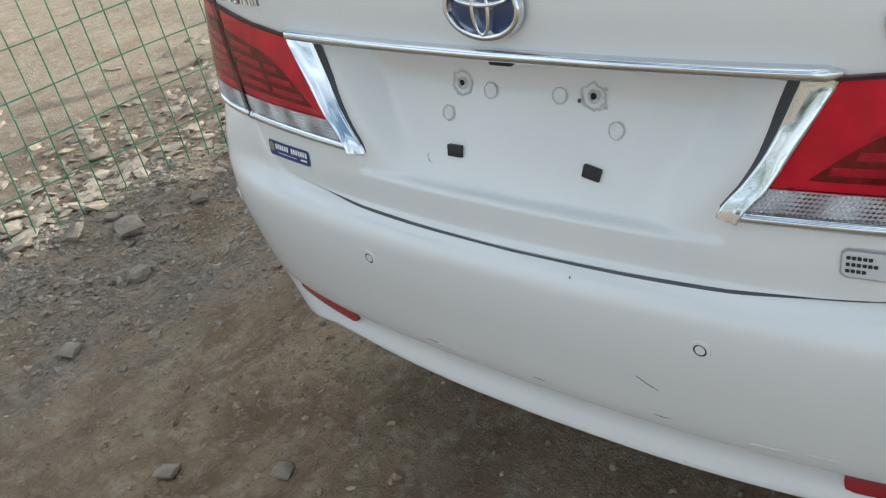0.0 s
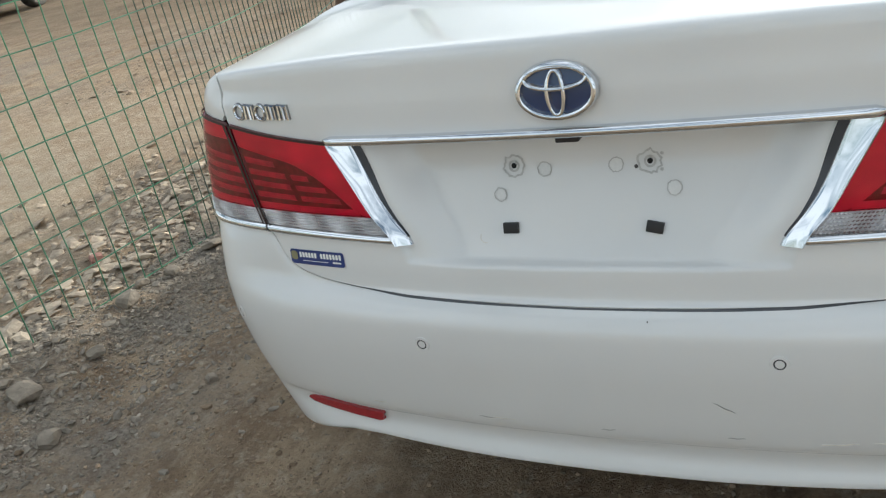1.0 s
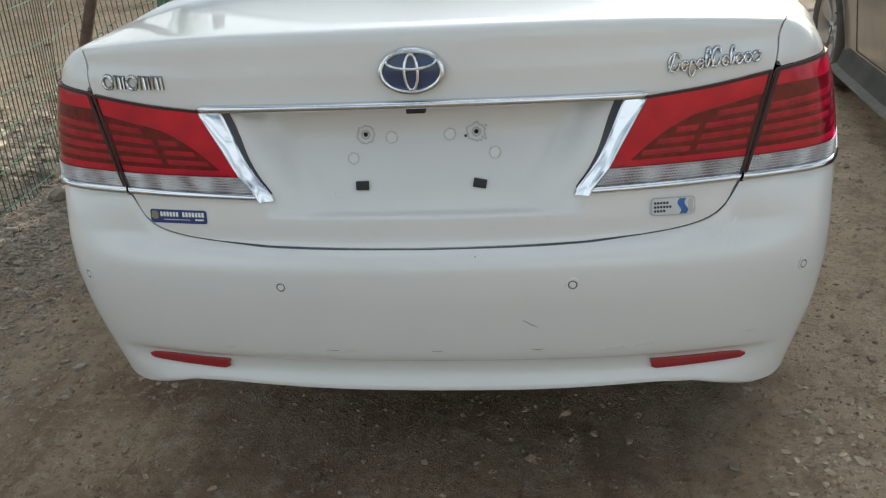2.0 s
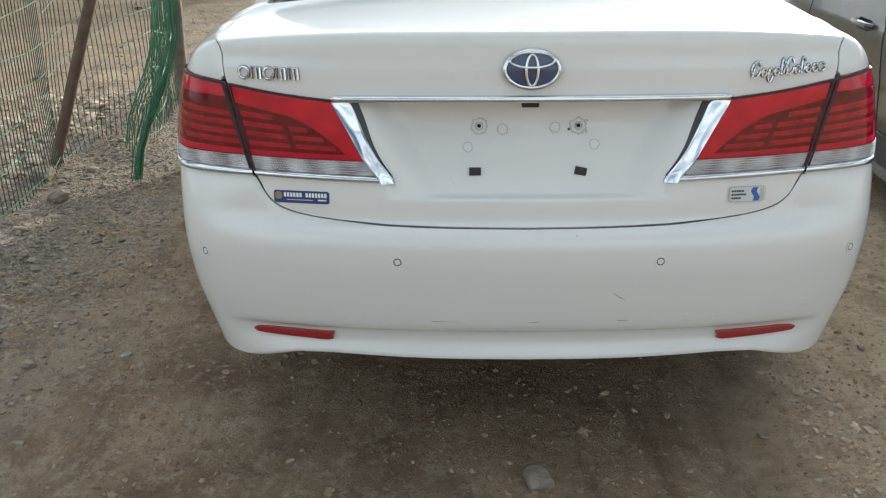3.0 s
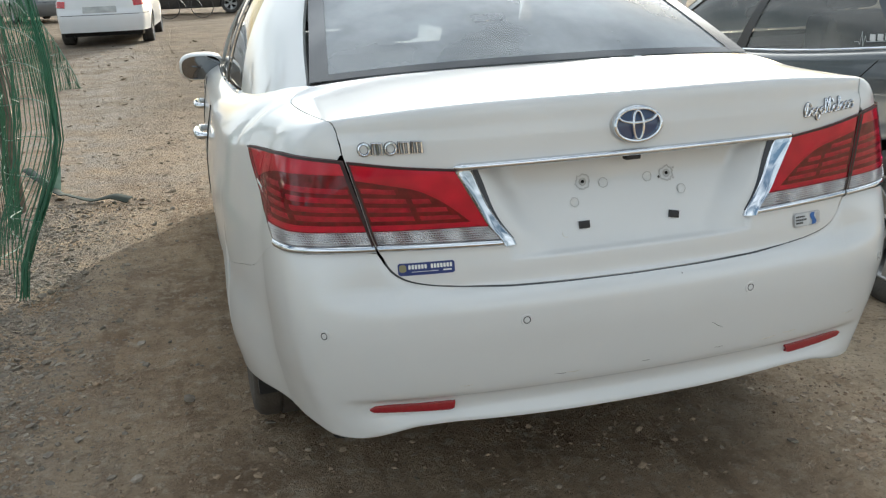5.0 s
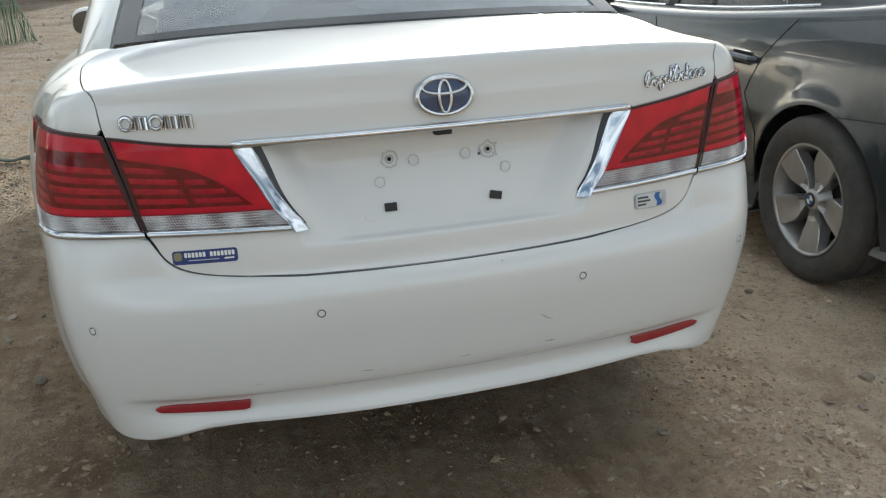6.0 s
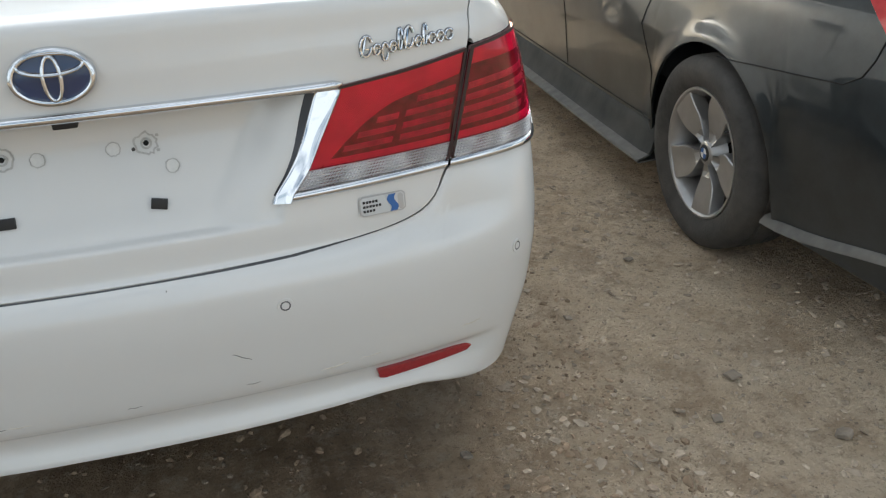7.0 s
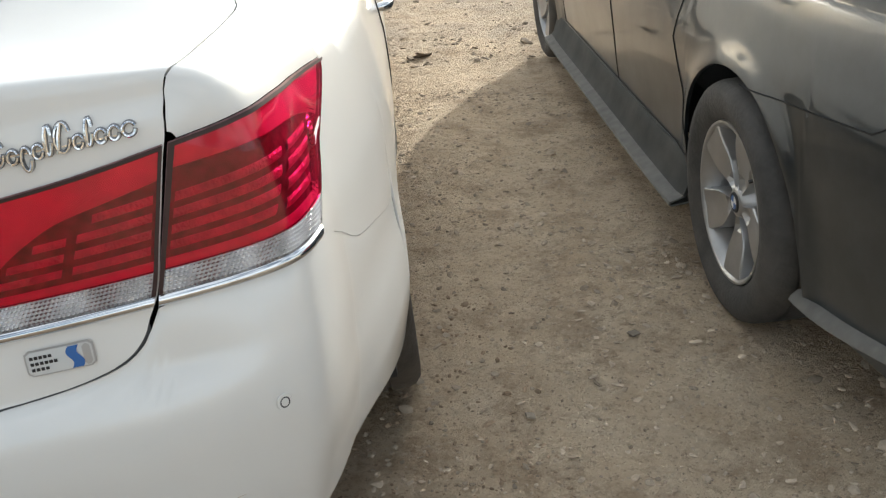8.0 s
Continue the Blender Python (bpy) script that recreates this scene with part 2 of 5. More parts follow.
M_DUSTYTYRE = principled("dusty_tyre_rubber", (0.060, 0.052, 0.044), 0.9, noise_amount=0.3, noise_scale=14, bump=0.3, bump_scale=90, dust=0.5, dust_color=(0.15, 0.115, 0.08))
M_RIM = principled("alloy_wheel", (0.42, 0.42, 0.42), 0.38, metal=0.75, noise_amount=0.08, noise_scale=20, dust=0.35, dust_color=(0.33, 0.29, 0.24))
M_LAMPBACK = principled("lamp_reflector", (0.23, 0.135, 0.14), 0.4, noise_amount=0.45, noise_scale=70)
M_LAMPBAR = principled("lamp_light_bar", (0.80, 0.74, 0.74), 0.28, metal=0.25, noise_amount=0.25, noise_scale=45, bump=0.5, bump_scale=260)
M_LAMPBAND = principled("lamp_light_band", (0.88, 0.82, 0.82), 0.3, noise_amount=0.14, noise_scale=22)
M_FACET = principled("lamp_facets", (0.85, 0.85, 0.85), 0.12, metal=0.9, noise_amount=0.2, noise_scale=90)
M_SEAL = principled("dark_plastic_strip", (0.035, 0.037, 0.045), 0.3, noise_amount=0.12, noise_scale=30)
M_RINGGREY = principled("grey_ring", (0.055, 0.055, 0.06), 0.55, noise_amount=0.1)
M_LAMPDARK = principled("lamp_dark_bezel", (0.030, 0.010, 0.011), 0.4, noise_amount=0.1)
M_SILVERRIB = principled("lamp_silver_ribs", (0.93, 0.93, 0.94), 0.15, metal=0.45, noise_amount=0.22, noise_scale=30)
M_REDLENS = tinted("red_lens", (0.90, 0.012, 0.125), 0.02, 1.6)
M_CLEARLENS = tinted("clear_lens", (0.86, 0.86, 0.87), 0.05)
M_REFLECTOR = principled("red_reflector", (0.30, 0.014, 0.022), 0.25, coat=0.6, noise_amount=0.12, noise_scale=150)
M_REDPLAIN = principled("red_lamp_far", (0.50, 0.03, 0.035), 0.2, coat=0.8, noise_amount=0.25, noise_scale=18)
# pale blue haze: dust, plus the milky sky reflection painted into its colour
M_GLASS = tinted("window_glass", (0.80, 0.85, 0.84), 0.01, 2.35, haze=0.35, haze_color=(0.66, 0.70, 0.73))
M_SCREEN = tinted("windscreen_glass", (0.86, 0.90, 0.89), 0.01, 1.5, haze=0.06)
M_SIDEGLASS = tinted("side_glass", (0.30, 0.33, 0.33), 0.01, 1.55, haze=0.10)
M_DARKGLASS = tinted("dark_tinted_glass", (0.30, 0.33, 0.335), 0.01, 1.7, haze=0.14)
M_MIRROR = principled("mirror_glass", (0.16, 0.165, 0.175), 0.03, metal=1.0, noise_amount=0.05)
M_FRIT = principled("black_glass_border", (0.02, 0.022, 0.025), 0.12, coat=0.5, noise_amount=0.1)
M_CLOTH = principled("grey_seat_cloth", (0.27, 0.27, 0.275), 0.9, noise_amount=0.12, noise_scale=40)
M_SHELF = principled("grey_parcel_shelf", (0.26, 0.27, 0.27), 0.9, noise_amount=0.1, noise_scale=50)
M_BLUE = principled("emblem_blue", (0.010, 0.034, 0.11), 0.25, coat=0.8, noise_amount=0.1)
M_STICKER = principled("blue_sticker", (0.022, 0.040, 0.17), 0.45, noise_amount=0.08, noise_scale=50)
M_PAPER = principled("white_print", (0.78, 0.78, 0.76), 0.5, noise_amount=0.03)
M_YELLOW = principled("yellow_print", (0.24, 0.22, 0.12), 0.5, noise_amount=0.05)
M_BADGE = principled("silver_badge", (0.45, 0.46, 0.48), 0.3, metal=0.6, noise_amount=0.04)
M_BADGEFACE = principled("badge_face", (0.60, 0.62, 0.63), 0.35, metal=0.2, noise_amount=0.04)
M_BADGEBLUE = principled("badge_blue", (0.03, 0.12, 0.36), 0.35, noise_amount=0.05)
M_SCRATCH = principled("bare_scratch", (0.08, 0.075, 0.07), 0.7, noise_amount=0.3, noise_scale=90)
M_PALESCRATCH = principled("pale_scuff", (0.62, 0.58, 0.50), 0.7, noise_amount=0.2, noise_scale=90)
M_GLUE = principled("dried_glue_residue", (0.50, 0.495, 0.475), 0.7, noise_amount=0.14, noise_scale=160)
M_GLUEFAINT = principled("faint_glue_spot", (0.735, 0.735, 0.715), 0.6, noise_amount=0.04, noise_scale=160)
M_WIRE = principled("green_coated_wire", (0.03, 0.15, 0.075), 0.5, noise_amount=0.25, noise_scale=12, dust=0.25, dust_color=(0.2, 0.2, 0.16))
M_PALEWIRE = principled("faded_green_wire", (0.22, 0.33, 0.25), 0.55, noise_amount=0.3, noise_scale=14)
# same green wire, darkened to paint in its backlit, shaded side
M_SHADEWIRE = principled("shaded_green_wire", (0.030, 0.062, 0.042), 0.6, noise_amount=0.3, noise_scale=12, dust=0.3, dust_color=(0.14, 0.14, 0.11))
M_GREYPOST = principled("weathered_post", (0.17, 0.135, 0.105), 0.9, noise_amount=0.3, noise_scale=16, bump=0.6, bump_scale=25)
M_POST = principled("rusty_wooden_post", (0.14, 0.092, 0.064), 0.85, noise_amount=0.35, noise_scale=16, bump=0.6, bump_scale=25)
M_STRAP = principled("green_strap", (0.016, 0.032, 0.024), 0.8, noise_amount=0.3, noise_scale=12, dust=0.15)
M_PALEMETAL = principled("pale_metal", (0.42, 0.42, 0.40), 0.5, metal=0.4, noise_amount=0.2)


# ---- helpers for building ----
def pchip(xs, ys):
    """A smooth curve through points that does not overshoot."""
    xs, ys = np.array(xs, float), np.array(ys, float)
    h, d = np.diff(xs), np.diff(ys) / np.diff(xs)
    m = np.zeros(len(xs))
    m[0], m[-1] = d[0], d[-1]
    for i in range(1, len(xs) - 1):
        if d[i - 1] * d[i] > 0:
            w1, w2 = 2 * h[i] + h[i - 1], h[i] + 2 * h[i - 1]
            m[i] = (w1 + w2) / (w1 / d[i - 1] + w2 / d[i])

    def at(q):
        q = min(max(float(q), xs[0]), xs[-1])
        i = min(max(int(np.searchsorted(xs, q)) - 1, 0), len(xs) - 2)
        t = (q - xs[i]) / h[i]
        return ((2 * t**3 - 3 * t**2 + 1) * ys[i] + (t**3 - 2 * t**2 + t) * h[i] * m[i]
                + (-2 * t**3 + 3 * t**2) * ys[i + 1] + (t**3 - t**2) * h[i] * m[i + 1])
    return at


def smooth(a, b, x):
    t = min(max((x - a) / (b - a), 0.0), 1.0)
    return t * t * (3 - 2 * t)


def part(name, bm, material, parent, label="", soft=True, angle=40):
    """Links a bmesh as one mesh object under a thing or a part."""
    me = bpy.data.meshes.new(name)
    bm.to_mesh(me)
    bm.free()
    me.materials.append(material)
    if soft:
        for p in me.polygons:
            p.use_smooth = True
        me.set_sharp_from_angle(angle=radians(angle))
    ob = new(name, me)
    ob.parent = parent
    if label:
        ob["label"] = label
    return ob


def thing(name, label, category, m=None, group="", kind=""):
    ob = new(name)
    ob.empty_display_size = 0.1
    if m is not None:
        ob.matrix_world = m
    return tagged(ob, label, category, group, kind)


def sheet(rows, closed=False, out=None):
    """A bmesh of quads through a grid of points. out: a point that the faces look away from."""
    bm = bmesh.new()
    vs = [[bm.verts.new(p) for p in row] for row in rows]
    for i in range(len(vs) - 1):
        n = len(vs[i])
        for j in range(n if closed else n - 1):
            q = (vs[i][j], vs[i][(j + 1) % n], vs[i + 1][(j + 1) % n], vs[i + 1][j])
            if len({tuple(round(c, 6) for c in v.co) for v in q}) >= 3:
                bm.faces.new(q)
    bmesh.ops.remove_doubles(bm, verts=bm.verts, dist=1e-5)
    bm.normal_update()
    if out is not None:
        o = Vector(out)
        if sum((f.calc_center_median() - o).dot(f.normal) * f.calc_area() for f in bm.faces) < 0:
            bmesh.ops.reverse_faces(bm, faces=bm.faces)
            bm.normal_update()
    return bm


def flange(bm, depth):
    """Turns the open edges inwards, so that the sheet has thickness at its borders."""
    bm.normal_update()
    edges = [e for e in bm.edges if e.is_boundary]
    normals = {v: v.normal.copy() for e in edges for v in e.verts}
    r = bmesh.ops.extrude_edge_only(bm, edges=edges)
    new_verts = [g for g in r["geom"] if isinstance(g, bmesh.types.BMVert)]
    for v in new_verts:
        near = min((w for e in v.link_edges for w in (e.other_vert(v),) if w in normals), key=lambda w: (w.co - v.co).length, default=None)
        if near is not None:
            v.co -= normals[near] * depth
    return bm


def box(bm, lo, hi, bevel=0.0, m=None):
    r = bmesh.ops.create_cube(bm, size=1.0)
    lo, hi = Vector(lo), Vector(hi)
    for v in r["verts"]:
        v.co = Vector((lo[k] + (v.co[k] + 0.5) * (hi[k] - lo[k]) for k in range(3)))
    if bevel:
        edges = list({e for v in r["verts"] for e in v.link_edges})
        b = bmesh.ops.bevel(bm, geom=edges, offset=bevel, segments=2, affect="EDGES", profile=0.6)
        verts = list({v for f in b["faces"] for v in f.verts} | {v for v in r["verts"] if v.is_valid})
    else:
        verts = r["verts"]
    if m is not None:
        bmesh.ops.transform(bm, matrix=m, verts=verts)
    return bm


def rounded_box(lo, hi, bevel, m=None):
    return box(bmesh.new(), lo, hi, bevel, m)


def tube(points, radius, sides=6, caps=True, bm=None):
    """A round bar along a line of points. radius: one number, or one for each point."""
    bm = bm or bmesh.new()
    pts = [Vector(p) for p in points]
    rad = radius if hasattr(radius, "__len__") else [radius] * len(pts)
    rings = []
    for i, p in enumerate(pts):
        d = (pts[min(i + 1, len(pts) - 1)] - pts[max(i - 1, 0)]).normalized()
        u = d.orthogonal().normalized() if i == 0 else (rings_u - d * rings_u.dot(d)).normalized()
        rings_u = u
        w = d.cross(u)
        rings.append([bm.verts.new(p + (u * math.cos(a) + w * math.sin(a)) * rad[i]) for a in (2 * math.pi * k / sides for k in range(sides))])
    for a, b in zip(rings, rings[1:]):
        for k in range(sides):
            bm.faces.new((a[k], a[(k + 1) % sides], b[(k + 1) % sides], b[k]))
    if caps:
        bm.faces.new(rings[0][::-1])
        bm.faces.new(rings[-1])
    return bm


def bent3(points, n=4):
    """A rounder line through a few points in space."""
    f = [pchip(range(len(points)), [p[c] for p in points]) for c in range(3)]
    return [Vector((f[0](t), f[1](t), f[2](t))) for t in np.linspace(0, len(points) - 1, (len(points) - 1) * n + 1)]


def lathe(profile, segments=48, axis="x", bm=None):
    """Turns a profile of (along, radius) round the axis."""
    rows = []
    for k in range(segments):
        a = 2 * math.pi * k / segments
        row = []
        for t, r in profile:
            row.append((t, r * math.cos(a), r * math.sin(a)) if axis == "x" else (r * math.cos(a), t, r * math.sin(a)))
        rows.append(row)
    rows.append(rows[0])
    b = sheet(rows)
    bmesh.ops.recalc_face_normals(b, faces=b.faces)
    return b


# ---- ground ----
def ground_height(x, y):
    z = 0.022 * noise.noise((x * 0.9, y * 0.9, 3.1)) + 0.010 * noise.noise((x * 3.3, y * 3.3, 7.7))
    z += 0.006 * noise.noise((x * 9, y * 9, 1.7)) + 0.0035 * noise.noise((x * 21, y * 21, 6.1))
    if abs(x) < 4 and -4 < y < 8:
        # old wheel ruts and trodden clods, running along the cars
        u, v = x * .98 - y * .18, x * .18 + y * .98
        rut = noise.noise((u * 3.4, v * .55, 12.5))
        z += .020 * max(rut, -.35) - .012 * max(abs(noise.noise((u * 6.0, v * 1.6, 4.4))) - .25, 0)
        z += .007 * noise.noise((x * 13, y * 13, 2.2)) * max(noise.noise((x * 1.4, y * 1.4, 8.8)) + .3, 0)
    near = math.exp(-((y - 1.0) / 5.0) ** 2)
    berm = smooth(-1.75, -2.25, x) * (1 - 0.5 * smooth(-2.6, -3.6, x)) * near
    z += berm * (0.085 + 0.05 * noise.noise((x * 2.2, y * 2.2, 5.5)))
    z -= 0.035 * smooth(0.9, 1.7, x) * (1 - smooth(6.0, 12.0, abs(x)))
    z += 0.16 * smooth(9, 22, y) * (1 + 0.25 * noise.noise((x * 0.3, y * 0.3, 2.0)))
    return z - 0.006


def spread(dense, far, step):
    """Even steps over dense = (lo, hi), then ever longer ones out to far on both sides."""
    lo, hi = dense
    mid = list(np.arange(lo, hi + 1e-6, step))
    a, s, left = lo, step, []
    while a > -far:
        s *= 1.22
        a -= s
        left.append(a)
    b, s, right = hi, step, []
    while b < far:
        s *= 1.22
        b += s
        right.append(b)
    return left[::-1] + mid + right


gx, gy = spread((-2.9, 3.3), 420, 0.026), spread((-1.4, 5.2), 420, 0.028)
gm = bpy.data.meshes.new("ground")
gm.from_pydata([(x, y, ground_height(x, y)) for y in gy for x in gx], [],
               [(j * len(gx) + i, j * len(gx) + i + 1, (j + 1) * len(gx) + i + 1, (j + 1) * len(gx) + i)
                for j in range(len(gy) - 1) for i in range(len(gx) - 1)])
for p in gm.polygons:
    p.use_smooth = True
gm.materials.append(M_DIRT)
tagged(new("ground", gm), "bare rutted brown dirt yard with grey gravel", "ground", kind="structure")


# ---- wheels ----
TYRE = [(-0.095, 0.221), (-0.110, 0.236), (-0.121, 0.275), (-0.118, 0.302), (-0.104, 0.320), (-0.085, 0.327), (-0.045, 0.3285), (-0.043, 0.322), (-0.035, 0.322), (-0.033, 0.329),
        (0.033, 0.329), (0.035, 0.322), (0.043, 0.322), (0.045, 0.3285), (0.085, 0.327), (0.104, 0.320), (0.118, 0.302), (0.121, 0.275), (0.110, 0.236), (0.095, 0.221)]
RIM = [(-0.098, 0.234), (-0.104, 0.232), (-0.104, 0.225), (-0.099, 0.219), (-0.085, 0.214), (-0.060, 0.200), (0.03, 0.196), (0.09, 0.215), (0.1, 0.232)]


def wheel(car, m, spokes=5, detailed=True, radius=0.328, tyre=None):
    """A wheel whose outer face looks to -x."""
    k = radius / 0.328
    w = part("wheel", lathe([(t * k, r * k) for t, r in TYRE], 56 if detailed else 40), tyre or M_RUBBER, car, "black rubber tyre on a silver alloy rim")
    w.matrix_local = m
    part("rim", lathe([(t * k, r * k * .955) for t, r in RIM], 48 if detailed else 24), M_RIM, w, "silver alloy rim")
    disc = lathe([(-0.02, 0.0), (-0.02, 0.16), (0.0, 0.165), (0.01, 0.16)], 32)
    part("brake_disc", disc, M_CORE, w)
    for i in range(spokes):
        a = 2 * math.pi * i / spokes + radians(45)
        rows, pocket = [], None
        for t in np.linspace(0, 1, 12):
            r = (0.038 + 0.178 * t) * k
            half = (0.018 + 0.030 * smooth(.06, .62, t) + 0.016 * t if detailed else 0.022 + 0.036 * smooth(.10, .95, t)) * k
            swirl = (0.16 * (t - 1) + .20 * (1 - t) ** 3) * (1 if detailed else 0)
            x0 = (-0.078 - 0.022 * smooth(0.2, 1, t)) * k
            row = []
            for s in (-1.0, -0.97, -0.92, -0.5, 0, 0.5, 0.92, 0.97, 1.0):
                depth = (0.060 * (1 - .25 * t) if abs(s) == 1 else (0.004 if abs(s) == 0.97 else 0.0)) + .004 * (1 - abs(s))
                if detailed:
                    depth += .016 * math.exp(-((t - .16) / .07) ** 2) * (1 if abs(s) < .6 else 0)
                ang = a + swirl + s * half / r * (1 if r > .06 * k else r / (.06 * k))
                row.append(Vector((x0 + depth * k, r * math.cos(ang), r * math.sin(ang))))
            rows.append(row)
        part("spoke", sheet(rows, out=(0.2, 0, 0)), M_RIM, w, angle=28)
    part("hub", lathe([(-0.083, 0.0), (-0.083, 0.034), (-0.079, 0.040), (-0.060, 0.048), (-0.03, 0.065)], 32), M_RIM, w)
    if detailed:
        part("centre_cap", lathe([(-0.0865, 0.0), (-0.0865, 0.026), (-0.083, 0.029)], 24), M_BLACK, w, "small round black centre cap")
        for q, mat in ((0, M_BADGEBLUE), (1, M_PAPER), (2, M_BADGEBLUE), (3, M_PAPER)):
            bm = bmesh.new()
            c = bm.verts.new((-0.0872, 0, 0))
            arc = [bm.verts.new((-0.0872, 0.019 * math.cos(q * math.pi / 2 + t), 0.019 * math.sin(q * math.pi / 2 + t))) for t in np.linspace(0, math.pi / 2, 6)]
            for u, v in zip(arc, arc[1:]):
                bm.faces.new((c, u, v))
            part("cap_quarter", bm, mat, w, soft=False)
        a = 2.45
        part("valve", tube([(-0.092, 0.195 * math.cos(a), 0.195 * math.sin(a)), (-0.105, 0.188 * math.cos(a), 0.188 * math.sin(a))], 0.005, 6), M_BLACK, w)
    return w


# ---- the white saloon ----
YSIDE = 0.37
Y0 = pchip([.24, .30, .335, .36, .38, .40, .43, .452, .470, .50, .56, .63, .67, .70, .712, .72, .76, .80, .85, .97, 1.0, 1.04, 1.06],
           [.16, .110, .062, .046, .046, .052, .062, .058, .036, .027, .018, .011, .012, .022, .034, .046, .05, .056, .06, .069, .07, .071, .074])
AW = pchip([.24, .36, .45, .55, .70, .80, .85, .92, .98, 1.03, 1.06, 1.1], [.905, .933, .961, .987, 1.0, .998, .991, .977, .961, .942, .923, .887])
PLAN_X = np.array([0, .14, .28, .40, .50, .60, .66, .702, .735, .760, .776, .787, .799, .809, .815])
PLAN_Y = np.array([.011, .0135, .020, .030, .043, .063, .081, .098, .117, .140, .167, .20, .25, .315, .37])
PLAN_S = np.concatenate([[0], np.cumsum(np.hypot(np.diff(PLAN_X), np.diff(PLAN_Y)))])
PLAN_S /= PLAN_S[-1]
PLAN_XS, PLAN_YS = pchip(PLAN_S, PLAN_X), pchip(PLAN_S, PLAN_Y)
SIDE_X = pchip([.37, .56, .75, 1.0, 1.4, 1.9, 2.6, 3.3, 4.2, 4.9], [.815, .856, .888, .909, .916, .914, .909, .897, .865, .80])


TUCK = pchip([.05, .10, .19, .30, .43, .60, .80, 1.0, 1.3], [0, -.002, -.010, .006, .030, .056, .066, .068, .03])


def body_point(s, z, off=0.0, yr=None):
    """The outer skin: s runs across the rear (0 the middle, 1 where the side begins) and then forward in metres."""
    k, y0 = AW(z), (Y0(z) if yr is None else yr)
    sg, t = (1 if s >= 0 else -1), abs(s)

    def at(q):
        if q <= 1:
            y = PLAN_YS(q)
            y, x = y + (y0 - .011) * (1 - smooth(.03, .33, y)), PLAN_XS(q) * k
        else:
            y = YSIDE + q - 1
            x = SIDE_X(y) * k
        return x * (1 + TUCK(y) * smooth(.64, .36, z)), y
    x, y = at(t)
    if not off:
        return Vector((sg * x, y, z))
    (xa, ya), (xb, yb) = at(max(t - .004, 0)), at(t + .004)
    n = Vector((yb - ya, -(xb - xa), 0)).normalized()
    return Vector((sg * (x + n.x * off), y + n.y * off, z))


def s_of_x(x, z):
    return float(np.interp(abs(x) / AW(z), PLAN_X, PLAN_S)) * (1 if x >= 0 else -1)


def s_of_y(y, z):
    if y >= YSIDE:
        return 1 + y - YSIDE
    lo, hi = 0.0, 1.0
    for _ in range(30):
        mid = (lo + hi) / 2
        if body_point(mid, z).y < y:
            lo = mid
        else:
            hi = mid
    return lo


def on_rear(x, z, off=0.0):
    return body_point(s_of_x(x, z), z, off)


def mirrored(rows, side):
    return [[Vector((p[0] * side, p[1], p[2])) for p in row] for row in rows]


LID_X = pchip([.714, .7165, .720, .727, .738, .755, .778, .80, .83, .90, 1.0, 1.02, 1.06], [.30, .36, .43, .487, .527, .553, .570, .579, .594, .612, .637, .6425, .647])
TOP_Z = pchip([s_of_x(.40, .98), s_of_x(.415, .98), s_of_x(.52, .99), s_of_x(.63, 1.0), s_of_x(.68, 1.01), s_of_x(.73, 1.02), s_of_y(.25, 1.02), s_of_y(.31, 1.02), s_of_y(.37, 1.01), s_of_y(.44, 1.0), s_of_y(.52, 1.0)],
              [.9785, .9800, .991, 1.007, 1.014, 1.0195, 1.0185, 1.013, 1.0070, 1.0020, .9945])
LAMP_Y = pchip([.79, .814, .844, .886, .941, .994, 1.03], [.226, .236, .268, .332, .428, .518, .555])
SEAM_Z = pchip([.10, .222, .35, .42, .457, .557, .70, .80], [.8097, .8095, .765, .722, .705, .680, .645, .628])
RED_X = pchip([.79, .822, .851, .90, .973], [.305, .322, .345, .372, .412])
BLADE_X = pchip([.800, .812, .848, .884, .976], [.282, .287, .3145, .337, .374])


